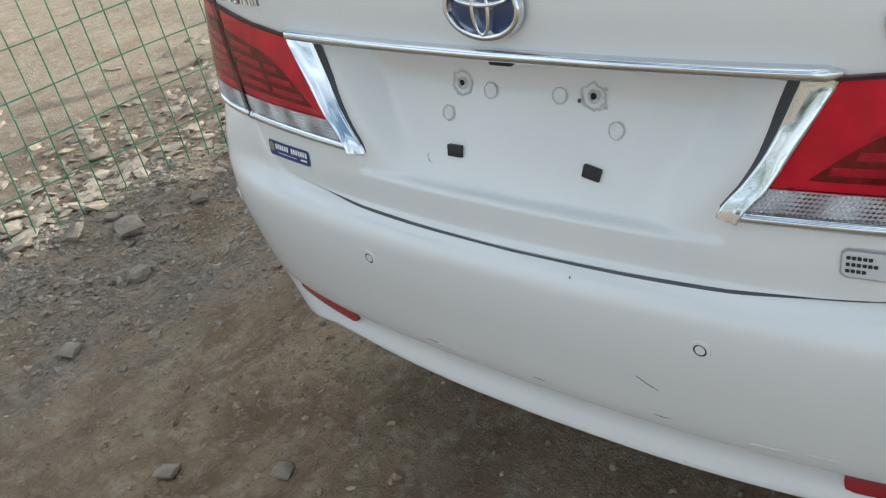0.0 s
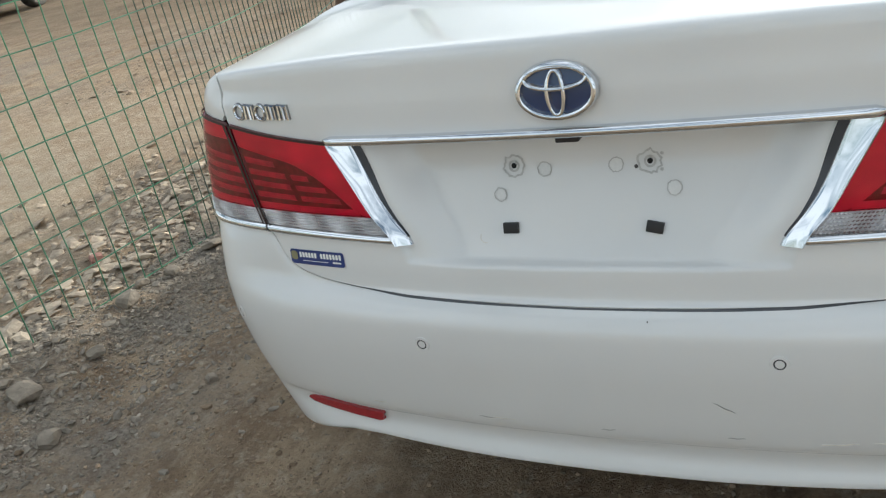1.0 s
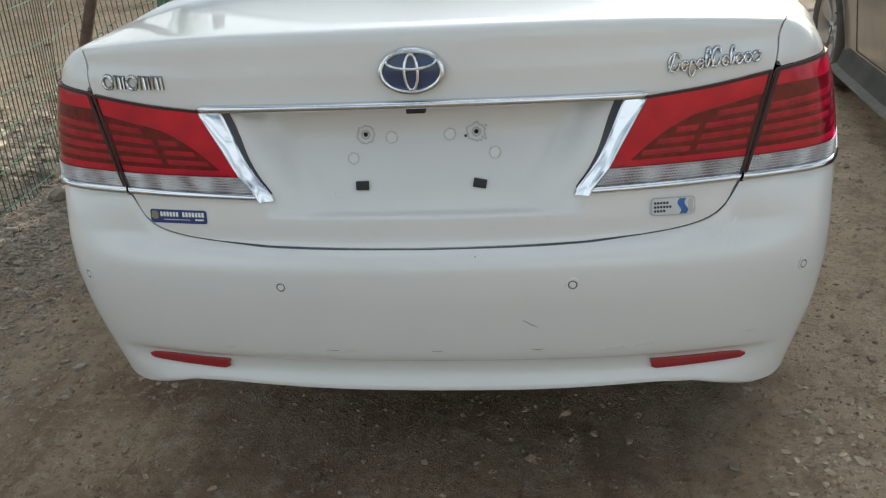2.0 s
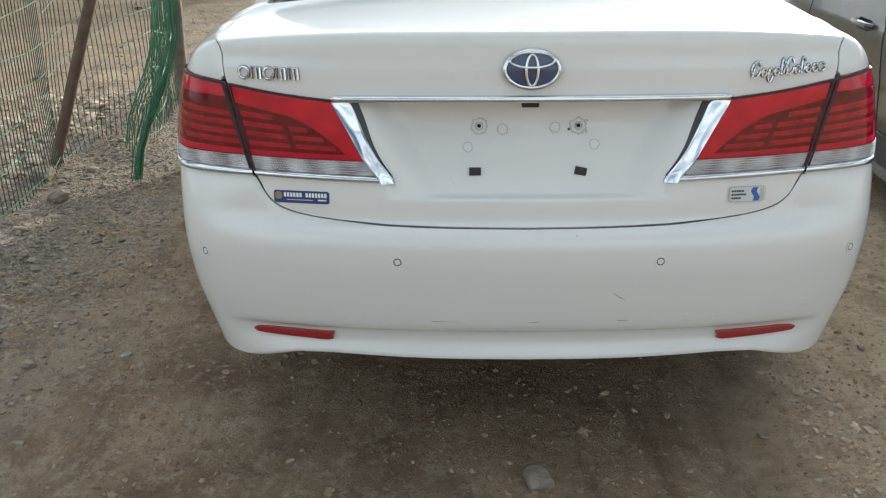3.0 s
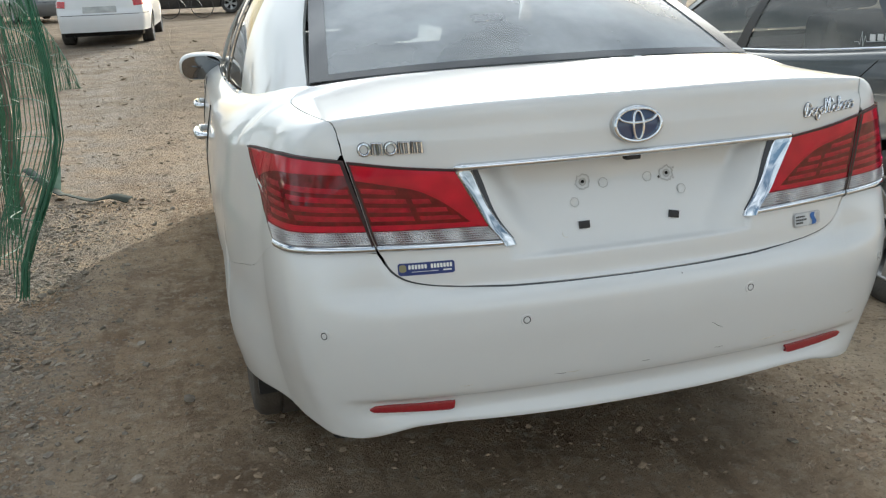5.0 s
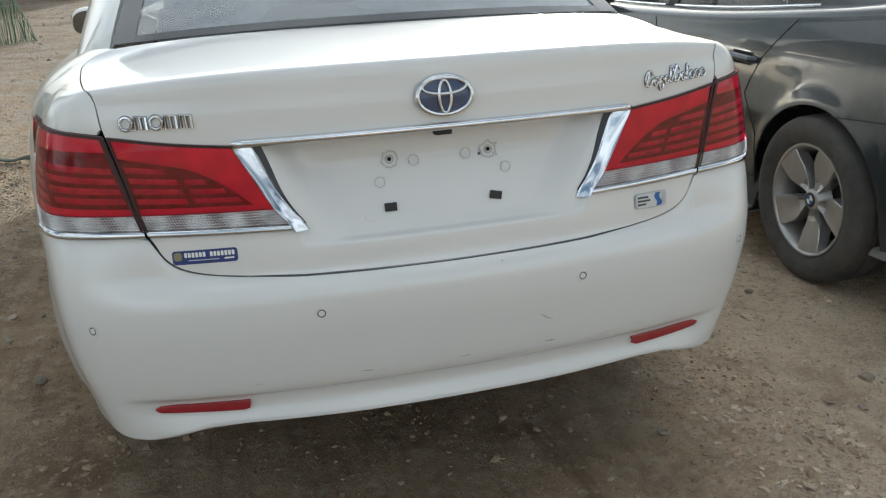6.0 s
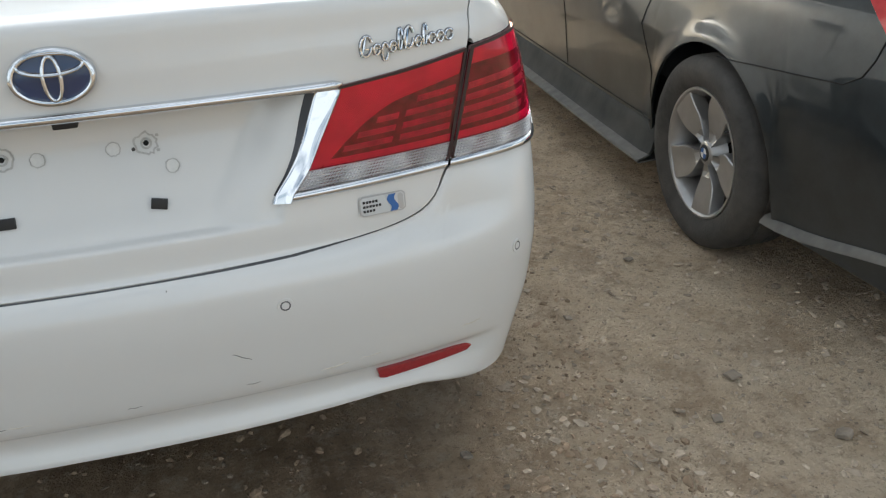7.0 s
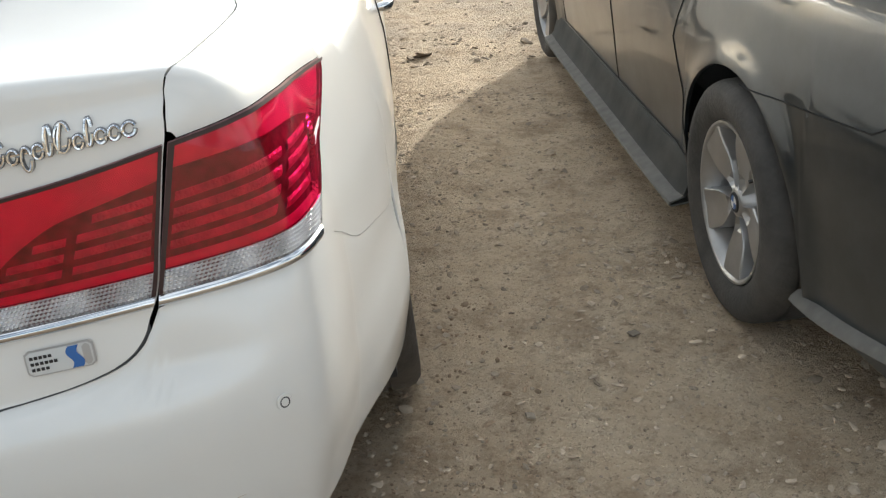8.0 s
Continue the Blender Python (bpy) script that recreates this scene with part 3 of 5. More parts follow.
def white_car():
    car = thing("white_saloon_car", "white four-door saloon car parked on bare dirt", "car")
    C = (0, 2.4, 0.7)

    # rear bumper, wrapped round both corners to the wheel arches
    top_x = pchip([0, .15, .30, .36, .43, .487, .527, .553, .570, .58, .588, .62, .78, .85], [.7098, .7105, .7132, .7164, .7220, .7301, .7412, .757, .777, .797, .807, .8095, .8095, .8095])
    rows = []
    for s in np.concatenate([np.linspace(-1.42, -1.0, 12), np.linspace(-0.995, 0.995, 150), np.linspace(1.0, 1.42, 12)]):
        p = body_point(s, 0.6)
        ax = abs(p.x)
        zt = min(top_x(min(ax, .85)), SEAM_Z(min(p.y, .80)))
        dip = smooth(.62, .15, ax) * 0.006
        zb = 0.390 - dip - 0.008 * smooth(.45, .62, ax) - 0.023 * smooth(.54, .70, ax) - 0.062 * smooth(1.0, 1.45, abs(s))
        row = [body_point(s, zb + .004, -0.10 if abs(s) < 1.02 else -0.03), body_point(s, zb, -0.018), body_point(s, zb + .004, -0.004)]
        for z in np.concatenate([np.linspace(zb + .010, .50, 22), np.linspace(.515, zt - .012, 16), np.linspace(zt - .008, zt, 4)]):
            # the hollow that carries the reflectors, fading out towards the corners
            groove = 0.030 * smooth(.70, .63, ax) * math.exp(-((z - .440) / .022) ** 2) * (1 - smooth(.62, .72, ax) * 0.5)
            flat = body_point(s, z)
            q = body_point(s, z, 0.0)
            if abs(s) > 0.58:
                # the lower corner runs smoothly down, without the hollow of the middle
                k = smooth(.58, .74, abs(s))
                yy = np.interp(z, [.30, .36, .50, .63, .70, .755, .812], [.070, .052, .030, .011, .017, .034, .0565])
                q = flat.lerp(body_point(s, z, 0.0, yy), k)
            lip = 0.004 * smooth(zt - .02, zt, z)
            q.y += lip
            row.append(q)
        rows.append(row)
    bumper = part("rear_bumper", flange(sheet(rows, out=C), 0.016), M_WHITE, car, "white painted rear bumper with parking sensors", angle=55)

    # grey strip set into the boot gap to draw its shade line
    xs_gap = np.concatenate([np.linspace(-.575, -.50, 16), np.linspace(-.49, .49, 60), np.linspace(.50, .575, 16)])
    strip = [[on_rear(x, top_x(abs(x)) + d, o) for d, o in ((-.010, -.012), (0, -.0060), (.004, -.0050), (.012, -.0065))] for x in xs_gap]
    part("gap_shade_strip", sheet(strip, out=C), M_GAPSHADE, car, "grey strip standing for the shade line in the boot gap")

    # boot lid with the hollow for a number plate
    def hollow(x, z):
        if not .770 < z < .990:
            return 0.0
        depth = 0.012 * smooth(.7690, .7795, z) + 0.044 * min(max((z - .773) / .142, 0), 1) ** 0.80
        edge = RED_X(min(z, .973)) - .003 - abs(x)
        side = .30 * smooth(0, .014, edge) + .70 * smooth(.035, .125, edge)
        return depth * side * smooth(.984, .972, z)

    zs = list(np.linspace(.7142, .765, 12)) + list(np.linspace(.7685, .782, 6)) + list(np.linspace(.79, .96, 20)) + list(np.linspace(.966, .990, 10)) + list(np.linspace(.998, 1.045, 7))
    us = np.sign(np.linspace(-1, 1, 201)) * np.abs(np.linspace(-1, 1, 201)) ** 0.95
    rows = []
    for z in zs:
        row, lim = [], LID_X(z) - .0018 * smooth(.81, .79, z)
        for u in us:
            x = u * lim
            zz = z + 0.006 * (x / .45) ** 2 * smooth(.80, .715, z)
            p = on_rear(x, zz)
            p.y += hollow(x, zz)
            row.append(p)
        rows.append(row)
    deck = [(.0735, 1.060, .6475, 1.0, .08), (.0745, 1.075, .649, 1.0, .18), (.0755, 1.092, .652, 1.0, .32), (.077, 1.105, .655, 1.0, .44), (.0795, 1.1125, .658, 1.0, .52), (.084, 1.116, .661, 1.0, .56),
            (.091, 1.1178, .664, .99, .58), (.108, 1.1190, .668, .97, .60), (.14, 1.1200, .672, .93, .63), (.19, 1.1215, .677, .82, .66), (.26, 1.1235, .683, .62, .70), (.34, 1.1255, .689, .4, .74),
            (.42, 1.1275, .694, .2, .76), (.49, 1.1290, .6985, .08, .76), (.53, 1.1300, .699, .03, .74), (.56, 1.1307, .693, .01, .68), (.583, 1.1313, .678, 0, .6), (.598, 1.132, .655, 0, .5), (.606, 1.132, .63, 0, .46)]
    for y, z, lim, bow, drop in deck:
        row = []
        for u in us:
            x = u * lim
            b = float(np.interp(abs(x) / .93, PLAN_X, PLAN_Y)) - .011
            row.append(Vector((x, y + b * bow, z - 0.055 * drop * (abs(x) / .69) ** 3.5)))
        rows.append(row)
    lid_edge = [row[-1].copy() for row in rows if row[-1].z > 1.016]
    lid = part("boot_lid", flange(sheet(rows, out=C), 0.014), M_WHITE, car, "white painted boot lid without a number plate", angle=60)

    # quarter panels above and beside the lamps, and the sides
    # the gap beside the lid follows the lid's own edge, 3.5 mm outside it
    edge = []
    for i, p in enumerate(lid_edge):
        d = (lid_edge[min(i + 1, len(lid_edge) - 1)] - lid_edge[max(i - 1, 0)]).normalized()
        n = Vector((d.y, -d.x, 0))
        n = n.normalized() if n.length > .25 else Vector((1, 0, 0))
        edge.append(p + n * .0027 + Vector((0, 0, -.0005)))
    run = np.concatenate([[0], np.cumsum([(q - p).length for p, q in zip(edge, edge[1:])])])
    ey = [p.y for p in edge]
    G_X = pchip([.632, .70, .8, 1.0, 1.5, 2.2, 3.0, 3.4, 3.8, 4.3, 4.6, 4.78, 4.87], [.646, .680, .725, .765, .800, .812, .800, .775, .74, .70, .62, .5, .3])
    G_Z = pchip([.632, .70, .8, 1.0, 1.5, 2.2, 3.0, 3.4, 3.8, 4.3, 4.6, 4.78, 4.87], [1.112, 1.104, 1.085, 1.057, 1.02, .995, .975, .965, .93, .86, .78, .68, .6])

    def inner_line(y):
        if y < .606:
            k = int(np.clip(np.searchsorted(ey, y), 1, len(ey) - 1))
            t = (y - ey[k - 1]) / max(ey[k] - ey[k - 1], 1e-6)
            return edge[k - 1].lerp(edge[k], min(t, 1.0))
        j = Vector((G_X(max(y, .632)), y, G_Z(max(y, .632))))
        return edge[-1].lerp(j, smooth(.606, .632, y)) if y < .632 else j
    g_end = float(np.interp(.51, ey, run))
    front = lambda y: max(1 - max((y - 4.2) / .70, 0) ** 2.6, 0.05) ** (1 / 2.6)
    for side in (-1, 1):
        rows = []
        s0, s1 = s_of_x(.652, 1.018), s_of_y(.524, 1.0)
        for t in np.linspace(0, 1, 26):
            r = g_end * t
            g = Vector([float(np.interp(r, run, [p[c] for p in edge])) for c in range(3)])
            sv = s0 + (s1 - s0) * t
            b = body_point(sv, TOP_Z(sv) + .0008)
            c = Vector((b.x - .002, (b.y * 2 + g.y) / 3, max(g.z, b.z) + 0.004 + 0.004 * t)).lerp((g + b) / 2, 0.45)
            rows.append([(g * (1 - q) ** 2 + c * (2 * q * (1 - q)) + b * q * q) for q in np.linspace(0, 1, 12)])
        part("quarter_panel", flange(sheet(mirrored(rows, side), out=(0, 1, .6)), 0.014), M_WHITE, car, angle=60)
        # the side, from the lamp's outer edge to the nose; below it the bumper seam, the arches and the sill
        ys = list(np.linspace(0, 1, 14)) + list(np.linspace(.64, .78, 6)) + list(np.linspace(.80, 1.48, 34)) + list(np.linspace(1.52, 3.55, 30)) + list(np.linspace(3.6, 4.4, 34)) + list(np.linspace(4.43, 4.87, 12))
        rows = []
        for n, q in enumerate(ys):
            first = n < 14
            y = .62 if first else q
            arch = max((math.sqrt(max(.355 ** 2 - (y - c) ** 2, 0)) + .33 if abs(y - c) < .355 else 0) for c in (1.14, 3.99))
            zb = max(.235, arch) if y > .79 else SEAM_Z(y) + .0025
            if first:
                zb = .8115
                for _ in range(6):
                    zb = SEAM_Z(LAMP_Y(zb) + .003 + (.617 - LAMP_Y(zb)) * q) + .0025
            row = []
            zs2 = list(np.linspace(zb, .9935 if first else min(.975, inner_line(y).z - .05), 22))
            for z in zs2:
                yy = LAMP_Y(z) + .003 + (.617 - LAMP_Y(z)) * q if first else y
                f = front(yy)
                swell = 0.006 * math.exp(-((z - .70) / .05) ** 2) * smooth(1.5, 2.0, yy)
                p = body_point(s_of_y(yy, z), z)
                row.append(Vector((p.x * f + swell, yy, z)))
            yt = .51 + .11 * q if first else y
            g = inner_line(yt)
            b = row[-1]
            c = Vector((b.x - .022, (g.y + b.y) / 2, g.z - .002)).lerp((g + b) / 2, 0.55)
            for t in np.linspace(0.08, 1, 12):
                row.append(b * (1 - t) ** 2 + c * (2 * t * (1 - t)) + g * t * t)
            rows.append(row)
        part("body_side", flange(sheet(mirrored(rows, side), out=C), 0.012), M_WHITE, car, angle=50)
    # bonnet
    rows = []
    for y in np.linspace(3.3, 4.87, 20):
        rows.append([Vector((u * (G_X(y) - .004), y, G_Z(y) + .03 * (1 - u * u))) for u in np.linspace(-1, 1, 16)])
    part("bonnet", sheet(rows, out=C), M_WHITE, car)

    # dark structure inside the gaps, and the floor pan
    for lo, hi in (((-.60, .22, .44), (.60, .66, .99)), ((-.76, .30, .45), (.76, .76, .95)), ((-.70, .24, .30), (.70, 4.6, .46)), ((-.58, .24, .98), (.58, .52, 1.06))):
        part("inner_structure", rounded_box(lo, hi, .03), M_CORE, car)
    part("rear_valance", rounded_box((-.56, .42, .28), (.56, .56, .44), .03), M_BLACK, car, "black plastic underside")
    for x in (-.42, .42):
        part("silencer", rounded_box((x - .16, .45, .28), (x + .16, .75, .40), .05), M_CORE, car)
    for side in (-1, 1):
        for y in (1.13, 3.99):
            m = pose(side * (.770 if side > 0 else .742), y, .326, 0, 0, 0 if side < 0 else 180)
            wheel(car, m, 7, detailed=False, tyre=M_DUSTYTYRE)
        # flat plate added in place of the black wheel arch liner
        part("arch_liner", rounded_box((side * .765 - .080, .765, .21), (side * .765 + .080, .787, .50), .006), M_BLACK, car, "black arch liner plate behind the rear wheel")
    greenhouse(car, dict(
        mat=M_WHITE, base_y=.606, base_drop=.018, base_bow=.028, base_x=.640, base_z=1.134, top_y=1.235, top_x=.548, top_z=1.392, top_drop=.035, bulge=.020,
        belt=inner_line, belt_front=3.28, roof=[(1.235, 1.392, .548), (1.5, 1.425, .585), (1.9, 1.448, .60), (2.3, 1.452, .60), (2.65, 1.435, .585), (2.85, 1.412, .57)], wind_y=3.42, wind_z=.985, wind_x=.70,
        splits=(.235, .515, .56, .91), frit=(.030, .045, .050), screen=M_SCREEN, shelf_box=M_BADGEFACE))
    return car, bumper, lid


def greenhouse(car, k):
    """Rear window, roof, screens, pillars and side windows of a saloon."""
    C = (0, k["top_y"] + .6, 1.0)

    def low(u):
        return Vector((u * k["base_x"], k["base_y"] + k["base_bow"] * u * u, k["base_z"] - k["base_drop"] * abs(u) ** 2.5))

    def high(u):
        return Vector((u * k["top_x"], k["top_y"] + .02 * u * u, k["top_z"] - k["top_drop"] * abs(u) ** 2.2))

    nrm = (high(0) - low(0)).cross(Vector((-1, 0, 0))).normalized()
    if nrm.z < 0:
        nrm = -nrm

    def pane(u, v, off=0.0):
        return low(u).lerp(high(u), v) + nrm * (k["bulge"] * 4 * v * (1 - v) * (1 - .5 * u * u) + off)

    us, vs = np.linspace(-1, 1, 33), np.linspace(0, 1, 14)
    win = part("rear_window", sheet([[pane(u, v) for u in us] for v in vs], out=(0, k["top_y"], .6)), k.get("glass", M_GLASS), car, "rear window with a dark border")
    win.visible_shadow = False
    wb, wt, ws = k["frit"]
    L = (high(0) - low(0)).length
    bm = sheet([[pane(u, v, .003) for u in us] for v in np.linspace(0, wb / L, 4)], out=(0, k["top_y"], .6))
    parts = [bm, sheet([[pane(u, v, .003) for u in us] for v in np.linspace(1 - wt / L, 1, 4)], out=(0, k["top_y"], .6))]
    for sg in (-1, 1):
        parts.append(sheet([[pane(sg * (1 - ws / k["base_x"] * q), v, .0035) for q in np.linspace(0, 1, 5)] for v in np.linspace(0, 1, 14)], out=(0, k["top_y"], .6)))
    for b, nm in zip(parts, ("window_border",) * 4):
        part(nm, b, M_FRIT, win, "black printed glass border")
    # roof
    rows = []
    ry, rz, rx = [r[0] for r in k["roof"]], [r[1] for r in k["roof"]], [r[2] for r in k["roof"]]
    fz, fx = pchip(ry, rz), pchip(ry, rx)

    def roof_edge(y):
        return Vector((fx(y) + .012, y, fz(y) - k["top_drop"] - .012))
    for y in np.linspace(ry[0], ry[-1], 24):
        row = []
        for u in np.linspace(-1, 1, 25):
            e = abs(u)
            row.append(Vector((u * fx(y) * 1.02, y + (.02 * u * u if y == ry[0] else 0), fz(y) - k["top_drop"] * e ** 2.2 - .014 * smooth(.9, 1, e))))
        rows.append(row)
    part("roof", flange(sheet(rows, out=C), .02), k["mat"], car)
    # windscreen
    rows = []
    for t in np.linspace(0, 1, 8):
        row = []
        for u in np.linspace(-1, 1, 17):
            a = Vector((u * k["wind_x"], k["wind_y"] - .12 * u * u, k["wind_z"]))
            b = Vector((u * fx(ry[-1]), ry[-1] - .03 * u * u, fz(ry[-1]) - k["top_drop"] * abs(u) ** 2.2))
            row.append(a.lerp(b, t) + Vector((0, .03, .03)) * math.sin(math.pi * t) * .6)
        rows.append(row)
    ws_ = part("windscreen", sheet(rows, out=C), k.get("screen", M_SIDEGLASS), car)
    ws_.visible_shadow = k.get("clear", True) is False
    # sides
    y0, y1 = k["base_y"] + k["base_bow"], k["belt_front"]
    c1, b1, b2, a1 = k["splits"]
    for side in (-1, 1):
        def bottom(t):
            return k["belt"](y0 + (y1 - y0) * t)

        def upper(t):
            y = ry[0] + .02 + (ry[-1] - .03 - ry[0]) * t
            e = roof_edge(y)
            if t < .12:
                h = high(1)
                e = Vector((h.x + .003, h.y, h.z)).lerp(e, smooth(0, .12, t))
            return e

        def skin(t, v, off=0.0):
            p = bottom(t).lerp(upper(t), v)
            p.x += .030 * math.sin(math.pi * v) * (1 - .6 * smooth(c1, 0, t)) + off
            return Vector((p.x * side, p.y, p.z))
        out = (0, 2.0, 1.0)
        part("pillar", flange(sheet([[skin(t, v) for v in np.linspace(0, 1, 14)] for t in np.linspace(0, c1, 14)], out=out), .012), k["mat"], car)
        part("pillar", flange(sheet([[skin(t, v) for v in np.linspace(0, 1, 12)] for t in np.linspace(a1, 1, 5)], out=out), .012), k["mat"], car)
        part("pillar", sheet([[skin(t, v, -.004) for v in np.linspace(0, 1, 10)] for t in np.linspace(b1, b2, 4)], out=out), M_BLACK, car)
        for ta, tb in ((c1, b1), (b2, a1)):
            part("side_window", sheet([[skin(t, v, -.010) for v in np.linspace(.015, k.get("head", .95), 10)] for t in np.linspace(ta, tb, 12)], out=out), k.get("side_glass", M_SIDEGLASS), car)
            part("window_frame", sheet([[skin(t, v, -.002) for v in np.linspace(k.get("head", .95) - .005, 1.0, 4)] for t in np.linspace(ta, tb, 12)], out=out), k.get("frame", M_BLACK), car)
            if k.get("chrome", True):
                for v0 in (.0, k.get("head", .985)):
                    part("window_trim", tube([skin(t, v0, .003) for t in np.linspace(ta, tb, 14)], .007, 6), M_CHROME, car, "bright chrome window trim")
            else:
                part("window_trim", tube([skin(t, 0, .003) for t in np.linspace(ta, tb, 14)], .007, 6), M_BLACK, car)
    # seats and shelf
    bx, by, bz = k["base_x"], k["base_y"], k["base_z"]
    part("parcel_shelf", rounded_box((-bx + .05, by + .08, bz - .12), (bx - .05, by + .55, bz - .09), .01), M_SHELF, car)
    part("brake_light", rounded_box((-.17, by + .10, bz - .088), (.17, by + .24, bz - .045), .012), k.get("shelf_box", M_BLACK), car)
    part("rear_seat", rounded_box((-bx + .08, by + .55, bz - .75), (bx - .08, by + .75, bz + .02), .07), M_CLOTH, car)
    for x in (-.33, .33):
        part("headrest", rounded_box((x - .13, by + .58, bz + .03), (x + .13, by + .68, bz + .17), .04), M_CLOTH, car)
        part("front_seat", rounded_box((x - .23, by + 1.42, bz - .7), (x + .23, by + 1.58, bz + .02), .07), M_CLOTH, car)
        part("headrest", rounded_box((x - .13, by + 1.45, bz + .03), (x + .13, by + 1.55, bz + .20), .04), M_CLOTH, car)
    part("dashboard", rounded_box((-bx, k["wind_y"] - .75, k["wind_z"] - .35), (bx, k["wind_y"] - .2, k["wind_z"] - .03), .06), M_CORE, car)
    part("rear_view_mirror", rounded_box((-.12, ry[-1] + .02, fz(ry[-1]) - .16), (.12, ry[-1] + .05, fz(ry[-1]) - .09), .015), M_BLACK, car)




# ---- lamps, trim and marks of the white saloon ----
def lamp(car, side, outer):
    """Half of a tail lamp: red lens above a clear one, chrome along the bottom."""
    if outer:
        sa = lambda z: s_of_x(.5950 + (z - .83) * .27, z)
        sb = lambda z: s_of_y(LAMP_Y(z), z)
        zmid = lambda f: .857 + .004 * f
        zlow = lambda f: .828 + .002 * f
        zchr = lambda f: .8105 + .001 * f
    else:
        sa = lambda z: s_of_x(RED_X(z), z)
        sb = lambda z: s_of_x(LID_X(z) - .0025, z)
        zmid = lambda f: .8515 + .0055 * f
        zlow = lambda f: .8195 + .0085 * f
        zchr = lambda f: .8030 + .0075 * f

    def at(f, g, off, lo, hi):
        """f along the lamp, g up it."""
        z = .9
        for _ in range(4):
            s = sa(z) + (sb(z) - sa(z)) * f
            a = lo(f)
            b = hi(s) if hi is TOP_Z else hi(f)
            z = a + (b - a) * g
        p = body_point(s, z, off * .40)
        return Vector((p.x * side, p.y, p.z))

    C = (0, .6, .9)
    top = TOP_Z
    n = 26
    F = np.linspace(0.003, .997, n)
    red = part("red_lens", flange(sheet([[at(f, g, .010 + .006 * math.sin(math.pi * min(max(g, 0.02), .98)) ** .4, zmid, top) for f in F] for g in np.linspace(0.0, .965, 12)], out=C), .004), M_REDLENS, car, "glossy red tail lamp lens")
    red.visible_shadow = False
    back = part("lamp_housing", sheet([[at(f, g, .0025, zlow, top) for f in np.linspace(0, 1, n)] for g in np.linspace(0, 1.0, 10)], out=C), M_LAMPBACK, car, "dark lamp housing")
    # the broad bright band under the top edge, a bright foot along the bottom, and the light bars between
    curve = pchip([0, .3, .6, .8, 1], [.80, .76, .72, .64, .50]) if outer else pchip([0, .10, .20, .31, .49, .71, 1], [-.05, .02, .28, .49, .65, .70, .74])
    F2 = np.linspace(.012, .95 if outer else .982, 40)
    band = [[at(f, max(curve(f), 0) + (.955 - max(curve(f), 0)) * q, o, zmid, top) for f in F2] for q, o in ((0, .003), (.05, .0065), (.5, .0075), (1, .0065))]
    part("light_band", sheet(band, out=C), M_LAMPBAND, red, "bright upper band")
    foot = [[at(f, g, o, zmid, top) for f in np.linspace(.10 if not outer else .02, .95 if outer else .982, 30)] for g, o in ((.005, .004), (.02, .0065), (.075, .0065), (.09, .003))]
    part("light_band", sheet(foot, out=C), M_LAMPBAND, red, "bright lower band")
    for i in range(5 if outer else 4):
        g0 = .150 + i * (.128 if outer else .138)
        h = .075
        segs = ((.03, .44), (.50, .80)) if outer else ((.02, .54), (.59, .965))
        for fa, fb in segs:
            row_f = [f for f in np.linspace(fa, fb, 30) if g0 + h < curve(f) - .05]
            if len(row_f) < 6:
                continue
            bm = sheet([[at(f, g, o, zmid, top) for f in row_f] for g, o in ((g0, .003), (g0 + .018, .0062), (g0 + h - .018, .0062), (g0 + h, .003))], out=C)
            part("light_bar", bm, M_LAMPBAR, red, "bright light bar")
    if outer:
        # a column of small bright facets near the outer edge
        rows = []
        for j, g in enumerate(np.linspace(.05, .72, 41)):
            rows.append([at(f, g, .003 + .0045 * ((j + m) % 2), zmid, top) for m, f in enumerate(np.linspace(.82, .93, 6))])
        part("lamp_facets", sheet(rows, out=C), M_FACET, red, "small bright reflector facets", soft=False)
        rows = [[at(f, g0 + (f - .885) * 1.1, o, zmid, top) for f in np.linspace(.885, .965, 5)] for g0, o in ((.36, .014), (.365, .0185), (.425, .0185), (.43, .014))]
        part("side_reflector", sheet(rows, out=C), M_PAPER, red, "small pale side reflector")
    # dark edge along the gap
    fe = (.0, .016) if outer else (.979, 1.0)
    part("lamp_edge", sheet([[at(f, g, .0185, zlow, top) for f in np.linspace(*fe, 3)] for g in np.linspace(0, .985, 12)], out=C), M_LAMPDARK, car, "dark lamp edge")
    part("lamp_edge", sheet([[at(f, g, .0175, zlow, top) for f in np.linspace(0, 1, n)] for g in np.linspace(.974, 1.0, 3)], out=C), M_LAMPDARK, car, "dark lamp edge")
    # clear lens over ribs
    hi2 = zmid
    clear = part("clear_lens", flange(sheet([[at(f, g, .013, zlow, hi2) for f in F] for g in np.linspace(0, 1, 4)], out=C), .003), M_CLEARLENS, car, "clear reversing lamp lens")
    clear.visible_shadow = False
    rows = []
    for g in np.linspace(0, 1, 13):
        rows.append([at(f, g, .003 + .008 * (int(round(g * 12)) % 2) + .0035 * math.sin(f * 310) + .003 * math.sin(f * 23), zlow, hi2) for f in np.linspace(.01, .99, 150)])
    part("silver_ribs", sheet(rows, out=C), M_SILVERRIB, clear, "ribbed silver reflector", soft=False)
    # chrome below
    rows = [[at(f, g, o, zchr, zlow) for f in np.linspace(0, 1, n)] for g, o in ((0, -.004), (.04, .006), (.16, .0140), (.36, .0185), (.55, .0190), (.74, .0160), (.90, .0090), (1, .002))]
    part("chrome_trim", sheet(rows, out=C), M_CHROME, car, "chrome strip under the tail lamp")


